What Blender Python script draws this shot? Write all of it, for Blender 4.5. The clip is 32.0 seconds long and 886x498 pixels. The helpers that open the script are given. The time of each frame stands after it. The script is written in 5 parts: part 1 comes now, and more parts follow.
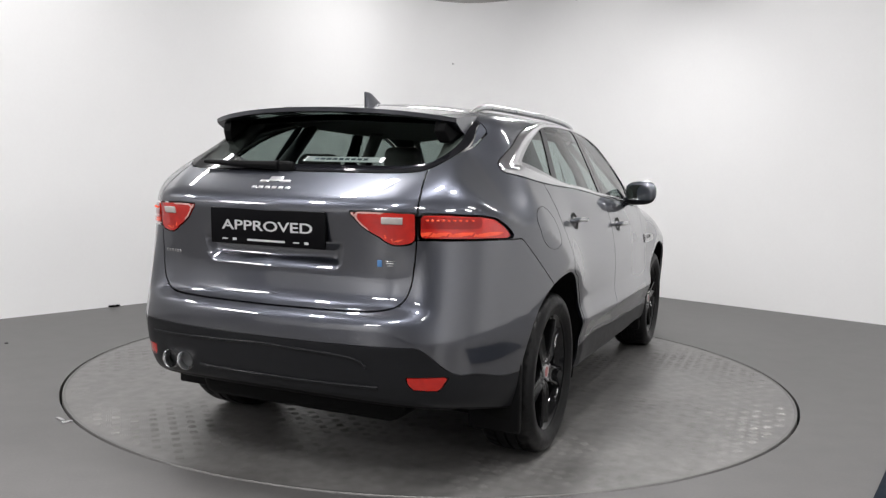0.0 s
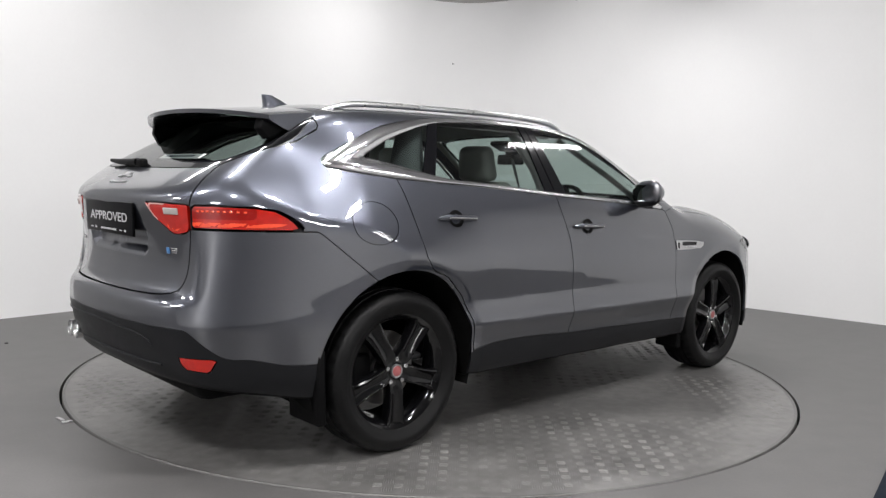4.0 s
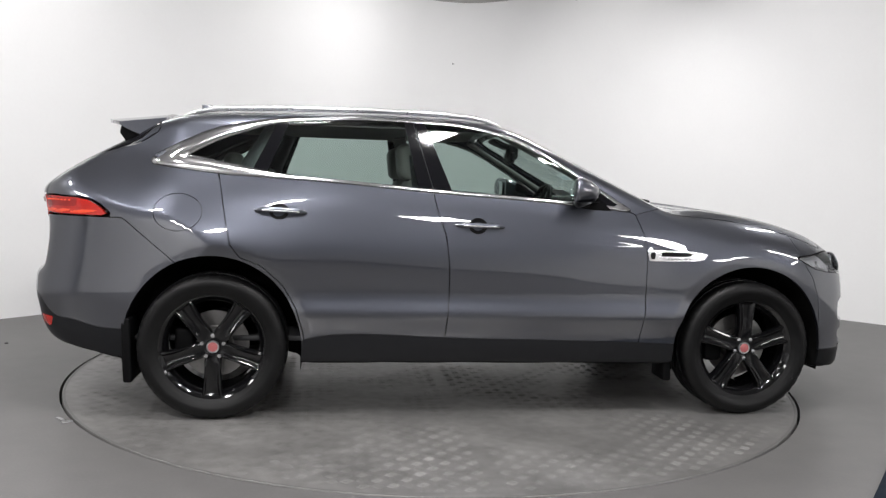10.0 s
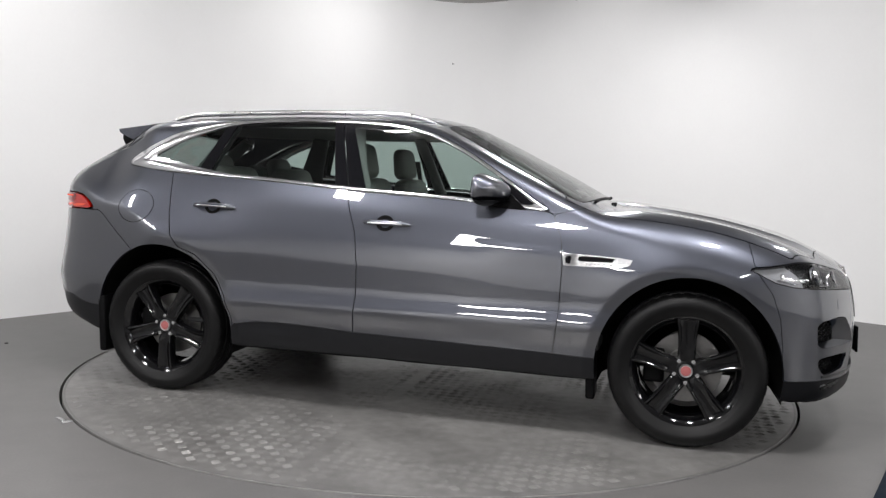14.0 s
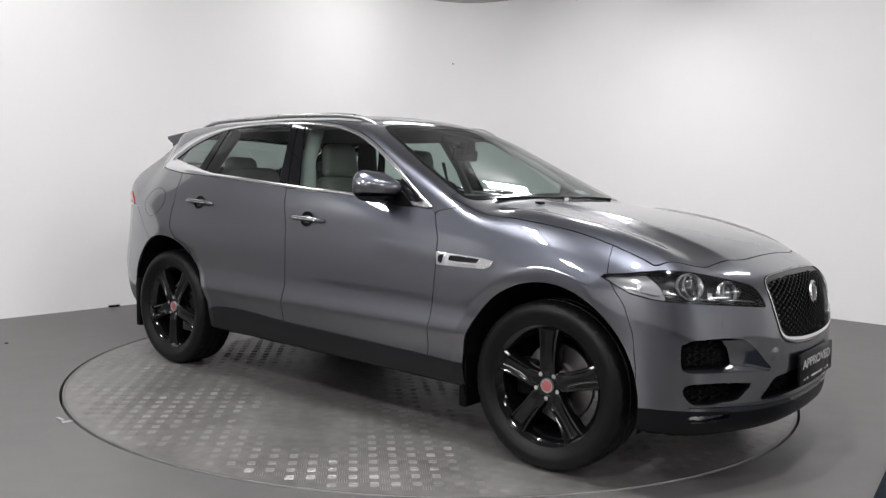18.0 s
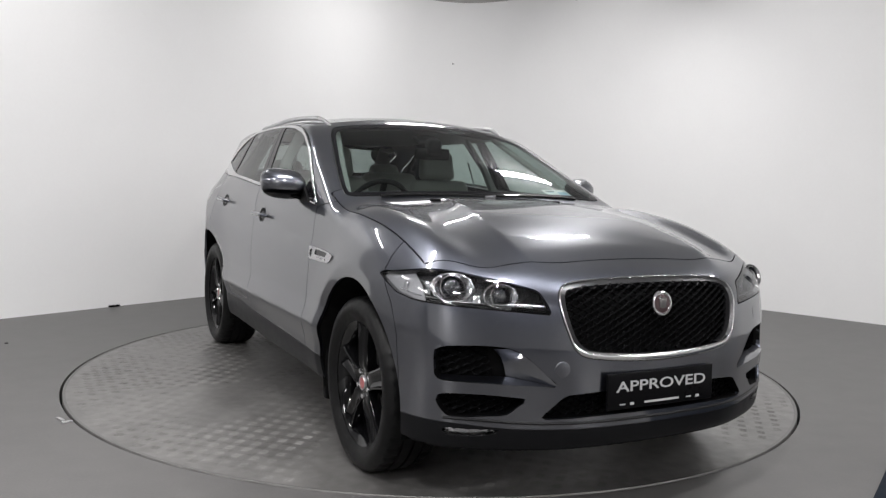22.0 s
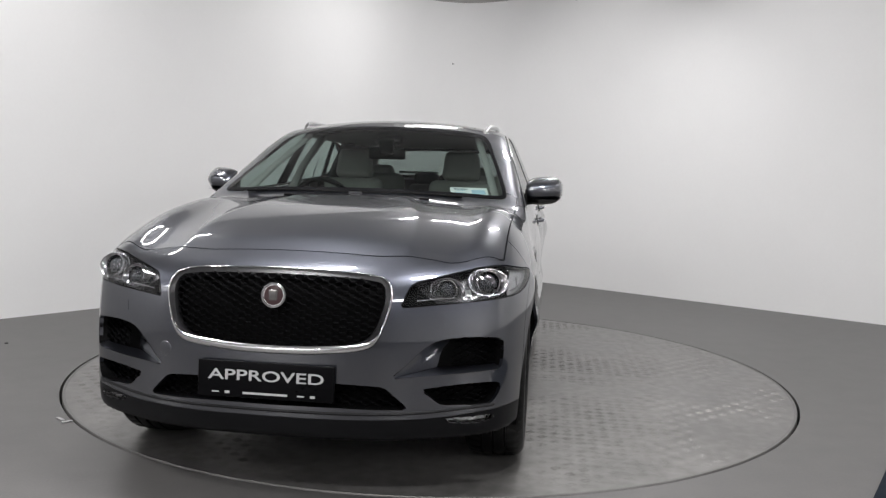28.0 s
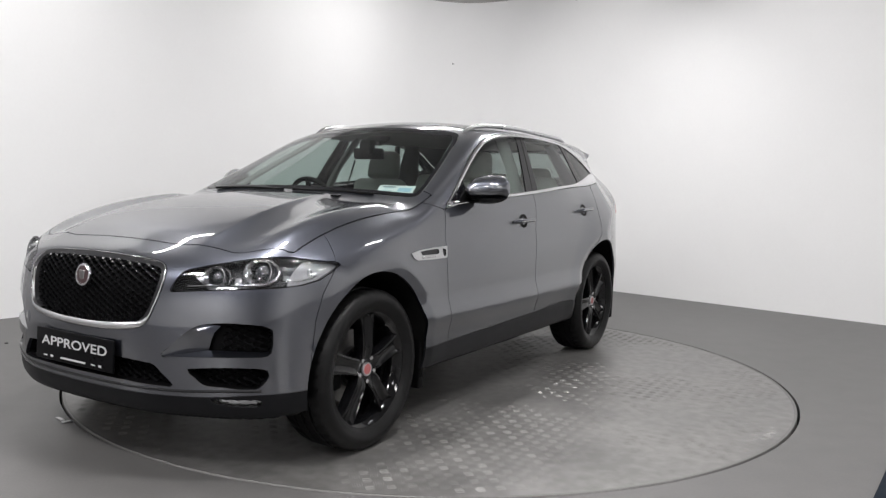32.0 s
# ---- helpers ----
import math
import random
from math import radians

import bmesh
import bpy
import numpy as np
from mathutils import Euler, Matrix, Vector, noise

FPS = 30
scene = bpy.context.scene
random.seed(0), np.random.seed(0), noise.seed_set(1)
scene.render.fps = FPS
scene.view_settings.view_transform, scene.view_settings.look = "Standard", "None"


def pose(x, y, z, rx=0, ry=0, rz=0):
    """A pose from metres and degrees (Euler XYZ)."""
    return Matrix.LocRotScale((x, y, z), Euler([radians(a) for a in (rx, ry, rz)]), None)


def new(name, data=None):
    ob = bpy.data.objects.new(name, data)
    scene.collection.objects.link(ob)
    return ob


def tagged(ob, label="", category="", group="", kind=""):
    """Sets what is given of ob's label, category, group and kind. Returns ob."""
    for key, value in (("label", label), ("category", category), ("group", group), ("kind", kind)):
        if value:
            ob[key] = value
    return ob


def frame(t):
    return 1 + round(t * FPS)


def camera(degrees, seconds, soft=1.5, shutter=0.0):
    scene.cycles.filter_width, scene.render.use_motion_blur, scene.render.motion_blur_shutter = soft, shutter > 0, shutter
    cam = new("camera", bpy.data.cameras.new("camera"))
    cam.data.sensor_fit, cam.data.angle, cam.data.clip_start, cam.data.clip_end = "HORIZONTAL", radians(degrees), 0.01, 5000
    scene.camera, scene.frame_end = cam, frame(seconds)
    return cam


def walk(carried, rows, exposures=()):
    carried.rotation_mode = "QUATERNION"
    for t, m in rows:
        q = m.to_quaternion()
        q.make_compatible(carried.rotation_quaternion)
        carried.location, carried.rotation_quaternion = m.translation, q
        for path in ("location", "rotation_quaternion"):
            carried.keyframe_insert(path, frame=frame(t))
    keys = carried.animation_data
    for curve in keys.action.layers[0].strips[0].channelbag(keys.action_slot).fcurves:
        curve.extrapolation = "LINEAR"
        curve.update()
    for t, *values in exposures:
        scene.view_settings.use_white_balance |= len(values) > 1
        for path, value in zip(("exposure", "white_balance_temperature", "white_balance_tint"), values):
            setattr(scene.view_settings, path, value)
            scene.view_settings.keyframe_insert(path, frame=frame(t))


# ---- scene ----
cam = camera(57.8, 32.0, soft=1.35)
EYE = pose(0, -5.331, 1.241, 90 - 4.767, 0, -0.513) @ pose(0, 0, 0, 0, 0, 1.748)
walk(cam, [(0.0, EYE), (32.0, EYE)], exposures=[(0.0, .30), (7.0, .33), (10.5, .38), (13.0, .33), (18.0, .24), (22.0, .18), (26.0, .09), (30.5, .09), (32.0, .32)])

# turn of the turntable: seconds and degrees
TURN_T = [0, 3, 7, 11, 15, 19, 23, 27, 32]
TURN_A = [66.38, 48.73, 25.43, 1.92, -21.53, -45.01, -68.42, -91.84, -121.31]
CAR_AT = (0.158, -0.261, -0.33)


# ---- world and lamps ----
world = bpy.data.worlds.new("world")
scene.world = world
world.use_nodes = True
world.node_tree.nodes["Background"].inputs[0].default_value = (0.8, 0.85, 0.9, 1)
world.node_tree.nodes["Background"].inputs[1].default_value = 0.02

ALONG, ACROSS = Vector((.63, .777, 0)), Vector((.777, -.63, 0))
CEILING = 3.62
LAMP_TURN = math.degrees(math.atan2(ALONG.y, ALONG.x))
# along, across, watts, length, width; a batten has two faces that lean outwards, a panel one
# batten (1.2, 6.3) is an added fill that brightens the doors
BATTENS = [(2.6, -.08, 66, 1.2, .09), (2.5, -2.1, 26, 1.2, .09), (2.7, 2.9, 26, 1.2, .09), (1.2, 6.3, 24, 1.2, .09), (-1.3, -2.6, 19, 1.2, .10), (-1.9, .2, 76, 1.2, .10)]
# panel (-4.9, 6.4) is added fill from behind the camera
PANELS_LIT = [(-1.5, 1.97, 50, .36, .16), (-.8, 2.92, 50, .36, .16), (-4.5, -2.9, 40, .6, .3), (-4.5, .1, 70, .6, .3), (-4.5, 2.6, 95, .6, .3),
              (-4.9, 6.4, 100, .9, .9), (-2.2, 9.8, 200, 1.4, 1.4), (-10.65, 3.23, 210, 1.4, 1.4), (-7.98, -2.54, 150, 1.3, 1.3), (1.18, 9.08, 120, 1.2, 1.2)]


def light(m, watts, long, wide):
    lamp = bpy.data.lights.new("batten_light", "AREA")
    lamp.shape, lamp.size, lamp.size_y, lamp.energy = "RECTANGLE", long, wide, watts
    lamp.color = (1.0, .985, .985)
    new("batten_light", lamp).matrix_world = m


for a, b, watts, long, wide in BATTENS:
    at = ALONG * a + ACROSS * b
    for lean in (-42, 42):
        light(pose(at.x, at.y, CEILING - .085, 0, 0, LAMP_TURN) @ pose(0, math.sin(radians(lean)) * wide * .62, .02, lean, 0, 0), watts / 2, long, wide * .7)
for a, b, watts, long, wide in PANELS_LIT:
    at = ALONG * a + ACROSS * b
    light(pose(at.x, at.y, CEILING - .075, 0, 0, LAMP_TURN), watts, long, wide)


# ---- materials ----
def material(name):
    m = bpy.data.materials.new(name)
    m.use_nodes = True
    return m, m.node_tree, m.node_tree.nodes["Principled BSDF"]


def plain(name, color, rough=.5, metal=0.0, coat=0.0, bump=0.0, scale=60.0, vary=.12, spec=.5):
    """A surface with fine grain: colour and roughness vary at two scales, with a little relief."""
    m, t, b = material(name)
    co = t.nodes.new("ShaderNodeTexCoord")
    n1, n2 = t.nodes.new("ShaderNodeTexNoise"), t.nodes.new("ShaderNodeTexNoise")
    n1.inputs["Scale"].default_value, n2.inputs["Scale"].default_value = scale, scale / 14
    n1.inputs["Detail"].default_value = n2.inputs["Detail"].default_value = 4
    for n in (n1, n2):
        t.links.new(co.outputs["Object"], n.inputs["Vector"])
    add = t.nodes.new("ShaderNodeMath")
    t.links.new(n1.outputs[0], add.inputs[0]), t.links.new(n2.outputs[0], add.inputs[1])
    mix = t.nodes.new("ShaderNodeMapRange")
    mix.inputs[1].default_value, mix.inputs[2].default_value = .6, 1.4
    mix.inputs[3].default_value, mix.inputs[4].default_value = 1 - vary, 1 + vary
    t.links.new(add.outputs[0], mix.inputs[0])
    sc = t.nodes.new("ShaderNodeVectorMath")
    sc.operation = "SCALE"
    sc.inputs[0].default_value = color
    t.links.new(mix.outputs[0], sc.inputs["Scale"])
    t.links.new(sc.outputs[0], b.inputs["Base Color"])
    rr = t.nodes.new("ShaderNodeMath")
    rr.operation = "MULTIPLY"
    rr.inputs[1].default_value = rough
    t.links.new(mix.outputs[0], rr.inputs[0]), t.links.new(rr.outputs[0], b.inputs["Roughness"])
    b.inputs["Metallic"].default_value, b.inputs["Coat Weight"].default_value = metal, coat
    b.inputs["Coat Roughness"].default_value = .03
    b.inputs["Specular IOR Level"].default_value = spec
    if bump:
        bu = t.nodes.new("ShaderNodeBump")
        bu.inputs["Strength"].default_value, bu.inputs["Distance"].default_value = bump, .002
        t.links.new(n1.outputs[0], bu.inputs["Height"]), t.links.new(bu.outputs[0], b.inputs["Normal"])
    return m


def glass_material(name, tint, rough=.0, base=.05):
    """Thin glass: clear with a tint, and a mirror gloss that grows towards grazing."""
    m = bpy.data.materials.new(name)
    m.use_nodes = True
    t = m.node_tree
    t.nodes.clear()
    out, mix, tr, gl, lw, pw, ma = (t.nodes.new("ShaderNode" + k) for k in ("OutputMaterial", "MixShader", "BsdfTransparent", "BsdfGlossy", "LayerWeight", "Math", "Math"))
    tr.inputs[0].default_value = (*tint, 1)
    gl.inputs["Roughness"].default_value = rough
    lw.inputs[0].default_value = .5
    pw.operation, pw.inputs[1].default_value = "POWER", 4.5
    ma.operation, ma.inputs[1].default_value, ma.inputs[2].default_value = "MULTIPLY_ADD", .9, base
    t.links.new(lw.outputs["Facing"], pw.inputs[0]), t.links.new(pw.outputs[0], ma.inputs[0]), t.links.new(ma.outputs[0], mix.inputs[0])
    t.links.new(tr.outputs[0], mix.inputs[1]), t.links.new(gl.outputs[0], mix.inputs[2]), t.links.new(mix.outputs[0], out.inputs[0])
    return m


def paint_material():
    """Metallic paint: flakes under a clear coat."""
    m, t, b = material("grey_metallic_paint")
    co, fl, nz = (t.nodes.new("ShaderNode" + k) for k in ("TexCoord", "TexVoronoi", "TexNoise"))
    fl.inputs["Scale"].default_value, nz.inputs["Scale"].default_value = 900, 3
    t.links.new(co.outputs["Object"], fl.inputs["Vector"]), t.links.new(co.outputs["Object"], nz.inputs["Vector"])
    ramp = t.nodes.new("ShaderNodeMapRange")
    ramp.inputs[3].default_value, ramp.inputs[4].default_value = .88, 1.12
    t.links.new(fl.outputs["Color"], ramp.inputs[0])
    sc = t.nodes.new("ShaderNodeVectorMath")
    sc.operation = "SCALE"
    sc.inputs[0].default_value = PAINT
    t.links.new(ramp.outputs[0], sc.inputs["Scale"]), t.links.new(sc.outputs[0], b.inputs["Base Color"])
    b.inputs["Metallic"].default_value, b.inputs["Roughness"].default_value = 1.0, .36
    b.inputs["Coat Weight"].default_value, b.inputs["Coat Roughness"].default_value, b.inputs["Coat IOR"].default_value = 1.0, .010, 2.1
    return m


PAINT = (.072, .077, .095)
M_PAINT = paint_material()
M_CLAD = plain("dark_grey_cladding", (.0085, .0088, .0102), .36, spec=.22, bump=.05, scale=300)
M_BLACK = plain("black_plastic", (.003, .003, .0033), .5, spec=.08, bump=.1, scale=400)
M_GLOSS = plain("gloss_black", (.004, .004, .005), .06, spec=.3)
M_CHROME = plain("bright_metal_trim", (.78, .78, .79), .14, metal=1.0, vary=.05)
M_SATIN = plain("satin_metal", (.55, .55, .56), .3, metal=1.0, vary=.05)
M_RIM = plain("gloss_black_alloy", (.003, .003, .0034), .09, spec=.38, vary=.05)
M_TYRE = plain("tyre_rubber", (.0045, .0045, .0047), .42, bump=.3, scale=220, vary=.3, spec=.18)
M_STEEL = plain("brake_steel", (.24, .235, .23), .38, metal=1.0)
M_GLASS = glass_material("car_glass", (.60, .68, .655))
M_REARGLASS = glass_material("rear_glass", (.42, .46, .445))
M_LENS = glass_material("clear_lens", (.96, .97, .98))
M_ROOFGLASS = plain("dark_roof_glass", (.008, .009, .010), .05)
M_RED = plain("red_lamp_lens", (.40, .010, .005), .10, coat=1.0, scale=500, vary=.25)
M_REFLECT = plain("red_reflector", (.42, .012, .006), .2, coat=.4, scale=300, vary=.3)
M_WHITE = plain("white_plastic", (.72, .72, .72), .4)
M_SEAT = plain("pale_grey_leather", (.26, .25, .235), .5, bump=.15, scale=180)
M_CABIN = plain("dark_cabin_plastic", (.03, .03, .032), .6, bump=.1, scale=200)
M_LINER = plain("pale_headlining", (.22, .218, .21), .9, bump=.1, scale=500)
M_LAMPGREY = plain("lamp_reflector_metal", (.6, .6, .61), .16, metal=1.0)
M_BADGE = plain("red_badge_enamel", (.035, .014, .016), .3, coat=.5)
M_BLUE = plain("blue_badge", (.05, .16, .36), .3, coat=.5)
M_INK = plain("dark_print", (.05, .07, .09), .6)
M_PALEBLUE = plain("pale_blue_print", (.35, .5, .62), .6)
M_RAIL = plain("satin_rail", (.62, .62, .63), .28, metal=1.0, vary=.05)
M_MIRROR = plain("mirror_silver", (.55, .57, .58), .02, metal=1.0, vary=.01)
M_PALE = plain("pale_lettering", (.46, .46, .47), .5)
M_BOARD = plain("black_board", (.003, .003, .0036), .3, spec=.08)
M_DEEPRED = plain("deep_red_lens", (.24, .005, .003), .12, coat=.4, scale=500, vary=.2)
M_BRIGHTRED = plain("bright_red_light_bar", (.75, .075, .03), .2, coat=.4, scale=300, vary=.2)
M_NAVY = plain("navy_rubber", (.004, .008, .014), .7, bump=.2, scale=150, spec=.12)
M_CAPRED = plain("red_cap_enamel", (.30, .085, .085), .3, coat=.5)
M_VENT = plain("vent_metal", (.58, .58, .59), .2, metal=1.0, vary=.05)
M_LIP = plain("lip_plastic", (.0045, .0046, .0055), .38, spec=.16, bump=.05, scale=300)
M_BEVEL = plain("dark_satin_bevel", (.025, .025, .027), .3, metal=.5)


# ---- mesh helpers ----
def mesh_of(name, p, f, normals=None):
    me = bpy.data.meshes.new(name)
    me.from_pydata([tuple(v) for v in np.asarray(p).tolist()], [], [tuple(v) for v in np.asarray(f).tolist()] if isinstance(f, np.ndarray) else f)
    me.polygons.foreach_set("use_smooth", [True] * len(me.polygons))
    if normals is not None:
        me.normals_split_custom_set_from_vertices(np.asarray(normals).tolist())
    me.update()
    return me


def part(name, made, mat, parent, label="", smooth=True):
    """Links a bmesh or a mesh as one object under a thing or a part."""
    if isinstance(made, bmesh.types.BMesh):
        me = bpy.data.meshes.new(name)
        made.to_mesh(me)
        made.free()
        if smooth:
            me.polygons.foreach_set("use_smooth", [True] * len(me.polygons))
            me.set_sharp_from_angle(angle=radians(38))
    else:
        me = made
    if mat is not None:
        me.materials.clear()
        me.materials.append(mat)
    ob = new(name, me)
    ob.parent = parent
    return tagged(ob, label)


def block(size, bevel=.01, at=(0, 0, 0), turn=(0, 0, 0), segments=3, bm=None, taper=(1, 1)):
    """A bevelled block, centred; taper scales its top in x and y."""
    b = bmesh.new()
    bmesh.ops.create_cube(b, size=1)
    for v in b.verts:
        v.co = Vector((v.co.x * size[0], v.co.y * size[1], v.co.z * size[2]))
        if v.co.z > 0:
            v.co.x, v.co.y = v.co.x * taper[0], v.co.y * taper[1]
    if bevel:
        bmesh.ops.bevel(b, geom=b.edges[:], offset=bevel, segments=segments, profile=.5, affect="EDGES", clamp_overlap=True)
    bmesh.ops.transform(b, matrix=pose(*at, *turn), verts=b.verts)
    return join(bm, b)


def join(bm, b):
    if bm is None:
        return b
    me = bpy.data.meshes.new("joined")
    b.to_mesh(me)
    b.free()
    bm.from_mesh(me)
    bpy.data.meshes.remove(me)
    return bm


def revolve(profile, steps=64, at=(0, 0, 0), turn=(0, 0, 0), bm=None, closed=False):
    """A profile of (radius, height) spun round z."""
    b = bmesh.new()
    rings = []
    for r, h in profile:
        rings.append([b.verts.new((r * math.cos(2 * math.pi * i / steps), r * math.sin(2 * math.pi * i / steps), h)) for i in range(steps)] if r > 1e-6 else [b.verts.new((0, 0, h))])
    pairs = list(zip(rings, rings[1:])) + ([(rings[-1], rings[0])] if closed else [])
    for u, v in pairs:
        for i in range(steps):
            j = (i + 1) % steps
            if len(u) == 1 and len(v) == 1:
                continue
            if len(u) == 1:
                b.faces.new((u[0], v[i], v[j]))
            elif len(v) == 1:
                b.faces.new((u[i], v[0], u[j]))
            else:
                b.faces.new((u[i], v[i], v[j], u[j]))
    bmesh.ops.recalc_face_normals(b, faces=b.faces)
    bmesh.ops.transform(b, matrix=pose(*at, *turn), verts=b.verts)
    return join(bm, b)


def tube(points, radius, steps=10, flat=1.0, bm=None):
    """A round or flattened bar along a line of points."""
    b = bmesh.new()
    pts = [Vector(q) for q in points]
    rings = []
    for i, q in enumerate(pts):
        d = (pts[min(i + 1, len(pts) - 1)] - pts[max(i - 1, 0)]).normalized()
        s = d.cross(Vector((0, 0, 1)))
        s = s.normalized() if s.length > 1e-4 else Vector((1, 0, 0))
        u = s.cross(d)
        r = radius[i] if isinstance(radius, (list, tuple)) else radius
        rings.append([b.verts.new(q + s * r * math.cos(2 * math.pi * k / steps) + u * r * flat * math.sin(2 * math.pi * k / steps)) for k in range(steps)])
    for u, v in zip(rings, rings[1:]):
        for k in range(steps):
            b.faces.new((u[k], u[(k + 1) % steps], v[(k + 1) % steps], v[k]))
    b.faces.new(rings[0][::-1]), b.faces.new(rings[-1])
    bmesh.ops.recalc_face_normals(b, faces=b.faces)
    return join(bm, b)


def slab(outline, thick, m=None, bevel=0.0):
    """A flat plate of an outline in its xy plane, thick along z, then posed."""
    b = bmesh.new()
    f = b.faces.new([b.verts.new((x, y, 0)) for x, y in outline])
    r = bmesh.ops.extrude_face_region(b, geom=[f])
    bmesh.ops.translate(b, vec=(0, 0, thick), verts=[v for v in r["geom"] if isinstance(v, bmesh.types.BMVert)])
    bmesh.ops.recalc_face_normals(b, faces=b.faces)
    if bevel:
        top = [e for e in b.edges if all(v.co.z > thick * .9 for v in e.verts)]
        bmesh.ops.bevel(b, geom=top, offset=bevel, segments=2, profile=.5, affect="EDGES", clamp_overlap=True)
    if m is not None:
        bmesh.ops.transform(b, matrix=m, verts=b.verts)
    return b


def lettering(text, size, m, mat, parent, name="lettering", squash=1.0, bold=0.0):
    cu = bpy.data.curves.new(name, "FONT")
    cu.body, cu.size, cu.extrude, cu.align_x, cu.align_y, cu.offset = text, size, .0012, "CENTER", "CENTER", bold
    tmp = new(name, cu)
    me = bpy.data.meshes.new_from_object(tmp.evaluated_get(bpy.context.evaluated_depsgraph_get()))
    bpy.data.objects.remove(tmp)
    me.transform(m @ Matrix.Diagonal((squash, 1, 1, 1)))
    return part(name, me, mat, parent)
# ---- car body as one smooth solid; panels are cut from it ----
def curve(pts, sigma=0.03, step=0.005):
    """A smoothed curve through control points given as x, y, x, y, ..."""
    a = np.array(pts, float).reshape(-1, 2)
    a = a[np.argsort(a[:, 0])]
    x, y = a[:, 0], a[:, 1]
    h, d = np.diff(x), np.diff(y) / np.diff(x)
    m = np.zeros(len(x))
    for i in range(1, len(x) - 1):
        if d[i - 1] * d[i] > 0:
            w1, w2 = 2 * h[i] + h[i - 1], h[i] + 2 * h[i - 1]
            m[i] = (w1 + w2) / (w1 / d[i - 1] + w2 / d[i])
    m[0], m[-1] = d[0], d[-1]
    xs = np.arange(x[0] - 0.4, x[-1] + 0.4, step)
    i = np.clip(np.searchsorted(x, xs) - 1, 0, len(x) - 2)
    t = (np.clip(xs, x[0], x[-1]) - x[i]) / h[i]
    ys = (2*t**3 - 3*t**2 + 1)*y[i] + (t**3 - 2*t**2 + t)*h[i]*m[i] + (3*t**2 - 2*t**3)*y[i+1] + (t**3 - t**2)*h[i]*m[i+1]
    ys = ys + np.minimum(xs - x[0], 0) * m[0] + np.maximum(xs - x[-1], 0) * m[-1]
    n = int(3 * sigma / step)
    if n > 0:
        k = np.exp(-0.5 * (np.arange(-n, n + 1) * step / sigma) ** 2)
        ys = np.convolve(np.pad(ys, n, mode="reflect", reflect_type="odd"), k / k.sum(), "valid")
    return lambda q: np.interp(q, xs, ys)


def smax(a, b, k):
    h = np.maximum(k - np.abs(a - b), 0) / k
    return np.maximum(a, b) + h * h * k / 4


def sstep(a, b, x):
    t = np.clip((x - a) / (b - a), 0, 1)
    return t * t * (3 - 2 * t)


TOP = curve([2.32, .84, 2.22, .885, 2.10, .938, 1.9, 1.014, 1.6, 1.084, 1.3, 1.127, 1.1, 1.149, 1.02, 1.159, .965, 1.174, .92, 1.200, .8, 1.267, .5, 1.421, .3, 1.517, .15, 1.580,
             0, 1.619, -.3, 1.644, -.6, 1.648, -1.0, 1.637, -1.4, 1.621, -1.65, 1.595, -1.78, 1.545, -1.9, 1.468, -2.05, 1.385, -2.2, 1.30, -2.3, 1.24, -2.45, 1.15], .035)
CROWN = curve([-2.4, .07, -2.0, .09, -1.5, .12, -.5, .13, .3, .13, .9, .07, 1.2, .01, 1.55, .012, 1.8, .05, 2.1, .09, 2.3, .10], .1)
BELT = curve([-2.4, 1.33, -1.75, 1.293, -1.4, 1.248, -.88, 1.222, -.32, 1.182, .25, 1.150, .75, 1.112, 1.2, 1.09, 2.3, 1.05], .08)
WIDE = curve([-2.5, .82, -2.3, .885, -2.1, .930, -1.8, .958, -1.44, .964, -1.1, .942, -.7, .946, -.2, .953, .3, .954, .7, .949, 1.0, .947, 1.44, .964, 1.75, .962, 2.0, .935, 2.3, .885], .1)
LOW = curve([.15, -.055, .30, -.030, .40, -.010, .44, -.008, .53, .0165, .548, .0205, .562, .0190, .632, .0025, .67, -.0025, .74, -.001, .80, .0025, .86, .0055, .92, .0065, 1.2, .006], .008)
UP = curve([-.7, .003, -.46, .003, -.39, .0005, -.34, -.005, -.28, -.0135, -.2, -.0265, -.1, -.045, -.05, -.060, 0, -.078, .1, -.119, .2, -.162, .3, -.208, .45, -.282, .6, -.364], .018)
TAPER = curve([-2.4, .20, -2.1, .175, -1.8, .125, -1.5, .075, -1.2, .030, -.8, .003, .4, 0, .8, .0, 1.2, .01, 1.5, .03, 1.8, .08, 2.3, .11], .1)
NOSE = curve([.15, 2.22, .24, 2.262, .30, 2.283, .40, 2.291, .55, 2.293, .65, 2.288, .75, 2.274, .85, 2.246, .91, 2.210, .97, 2.138, 1.1, 1.9], .03)
NBOW = curve([-.01, 0, 0, 0, .2, .006, .35, .024, .45, .05, .55, .09, .65, .135, .75, .19, .84, .26, .9, .37, .94, .50, .98, .68, 1.05, 1.1], .03)
TAIL = curve([.2, 2.20, .33, 2.33, .40, 2.395, .47, 2.425, .55, 2.442, .62, 2.455, .685, 2.453, .715, 2.446, .735, 2.428, .748, 2.399, .82, 2.377, .87, 2.372, .95, 2.379, 1.05, 2.396, 1.12, 2.412, 1.16, 2.405, 1.21, 2.36, 1.3, 2.25, 1.4, 2.1], .014)
TAIL_CORNER = curve([.2, 2.20, .33, 2.34, .40, 2.402, .47, 2.432, .55, 2.450, .62, 2.461, .66, 2.455, .70, 2.446, .8, 2.428, .9, 2.412, 1.0, 2.400, 1.12, 2.392, 1.16, 2.38, 1.21, 2.345, 1.3, 2.25, 1.4, 2.1], .012)
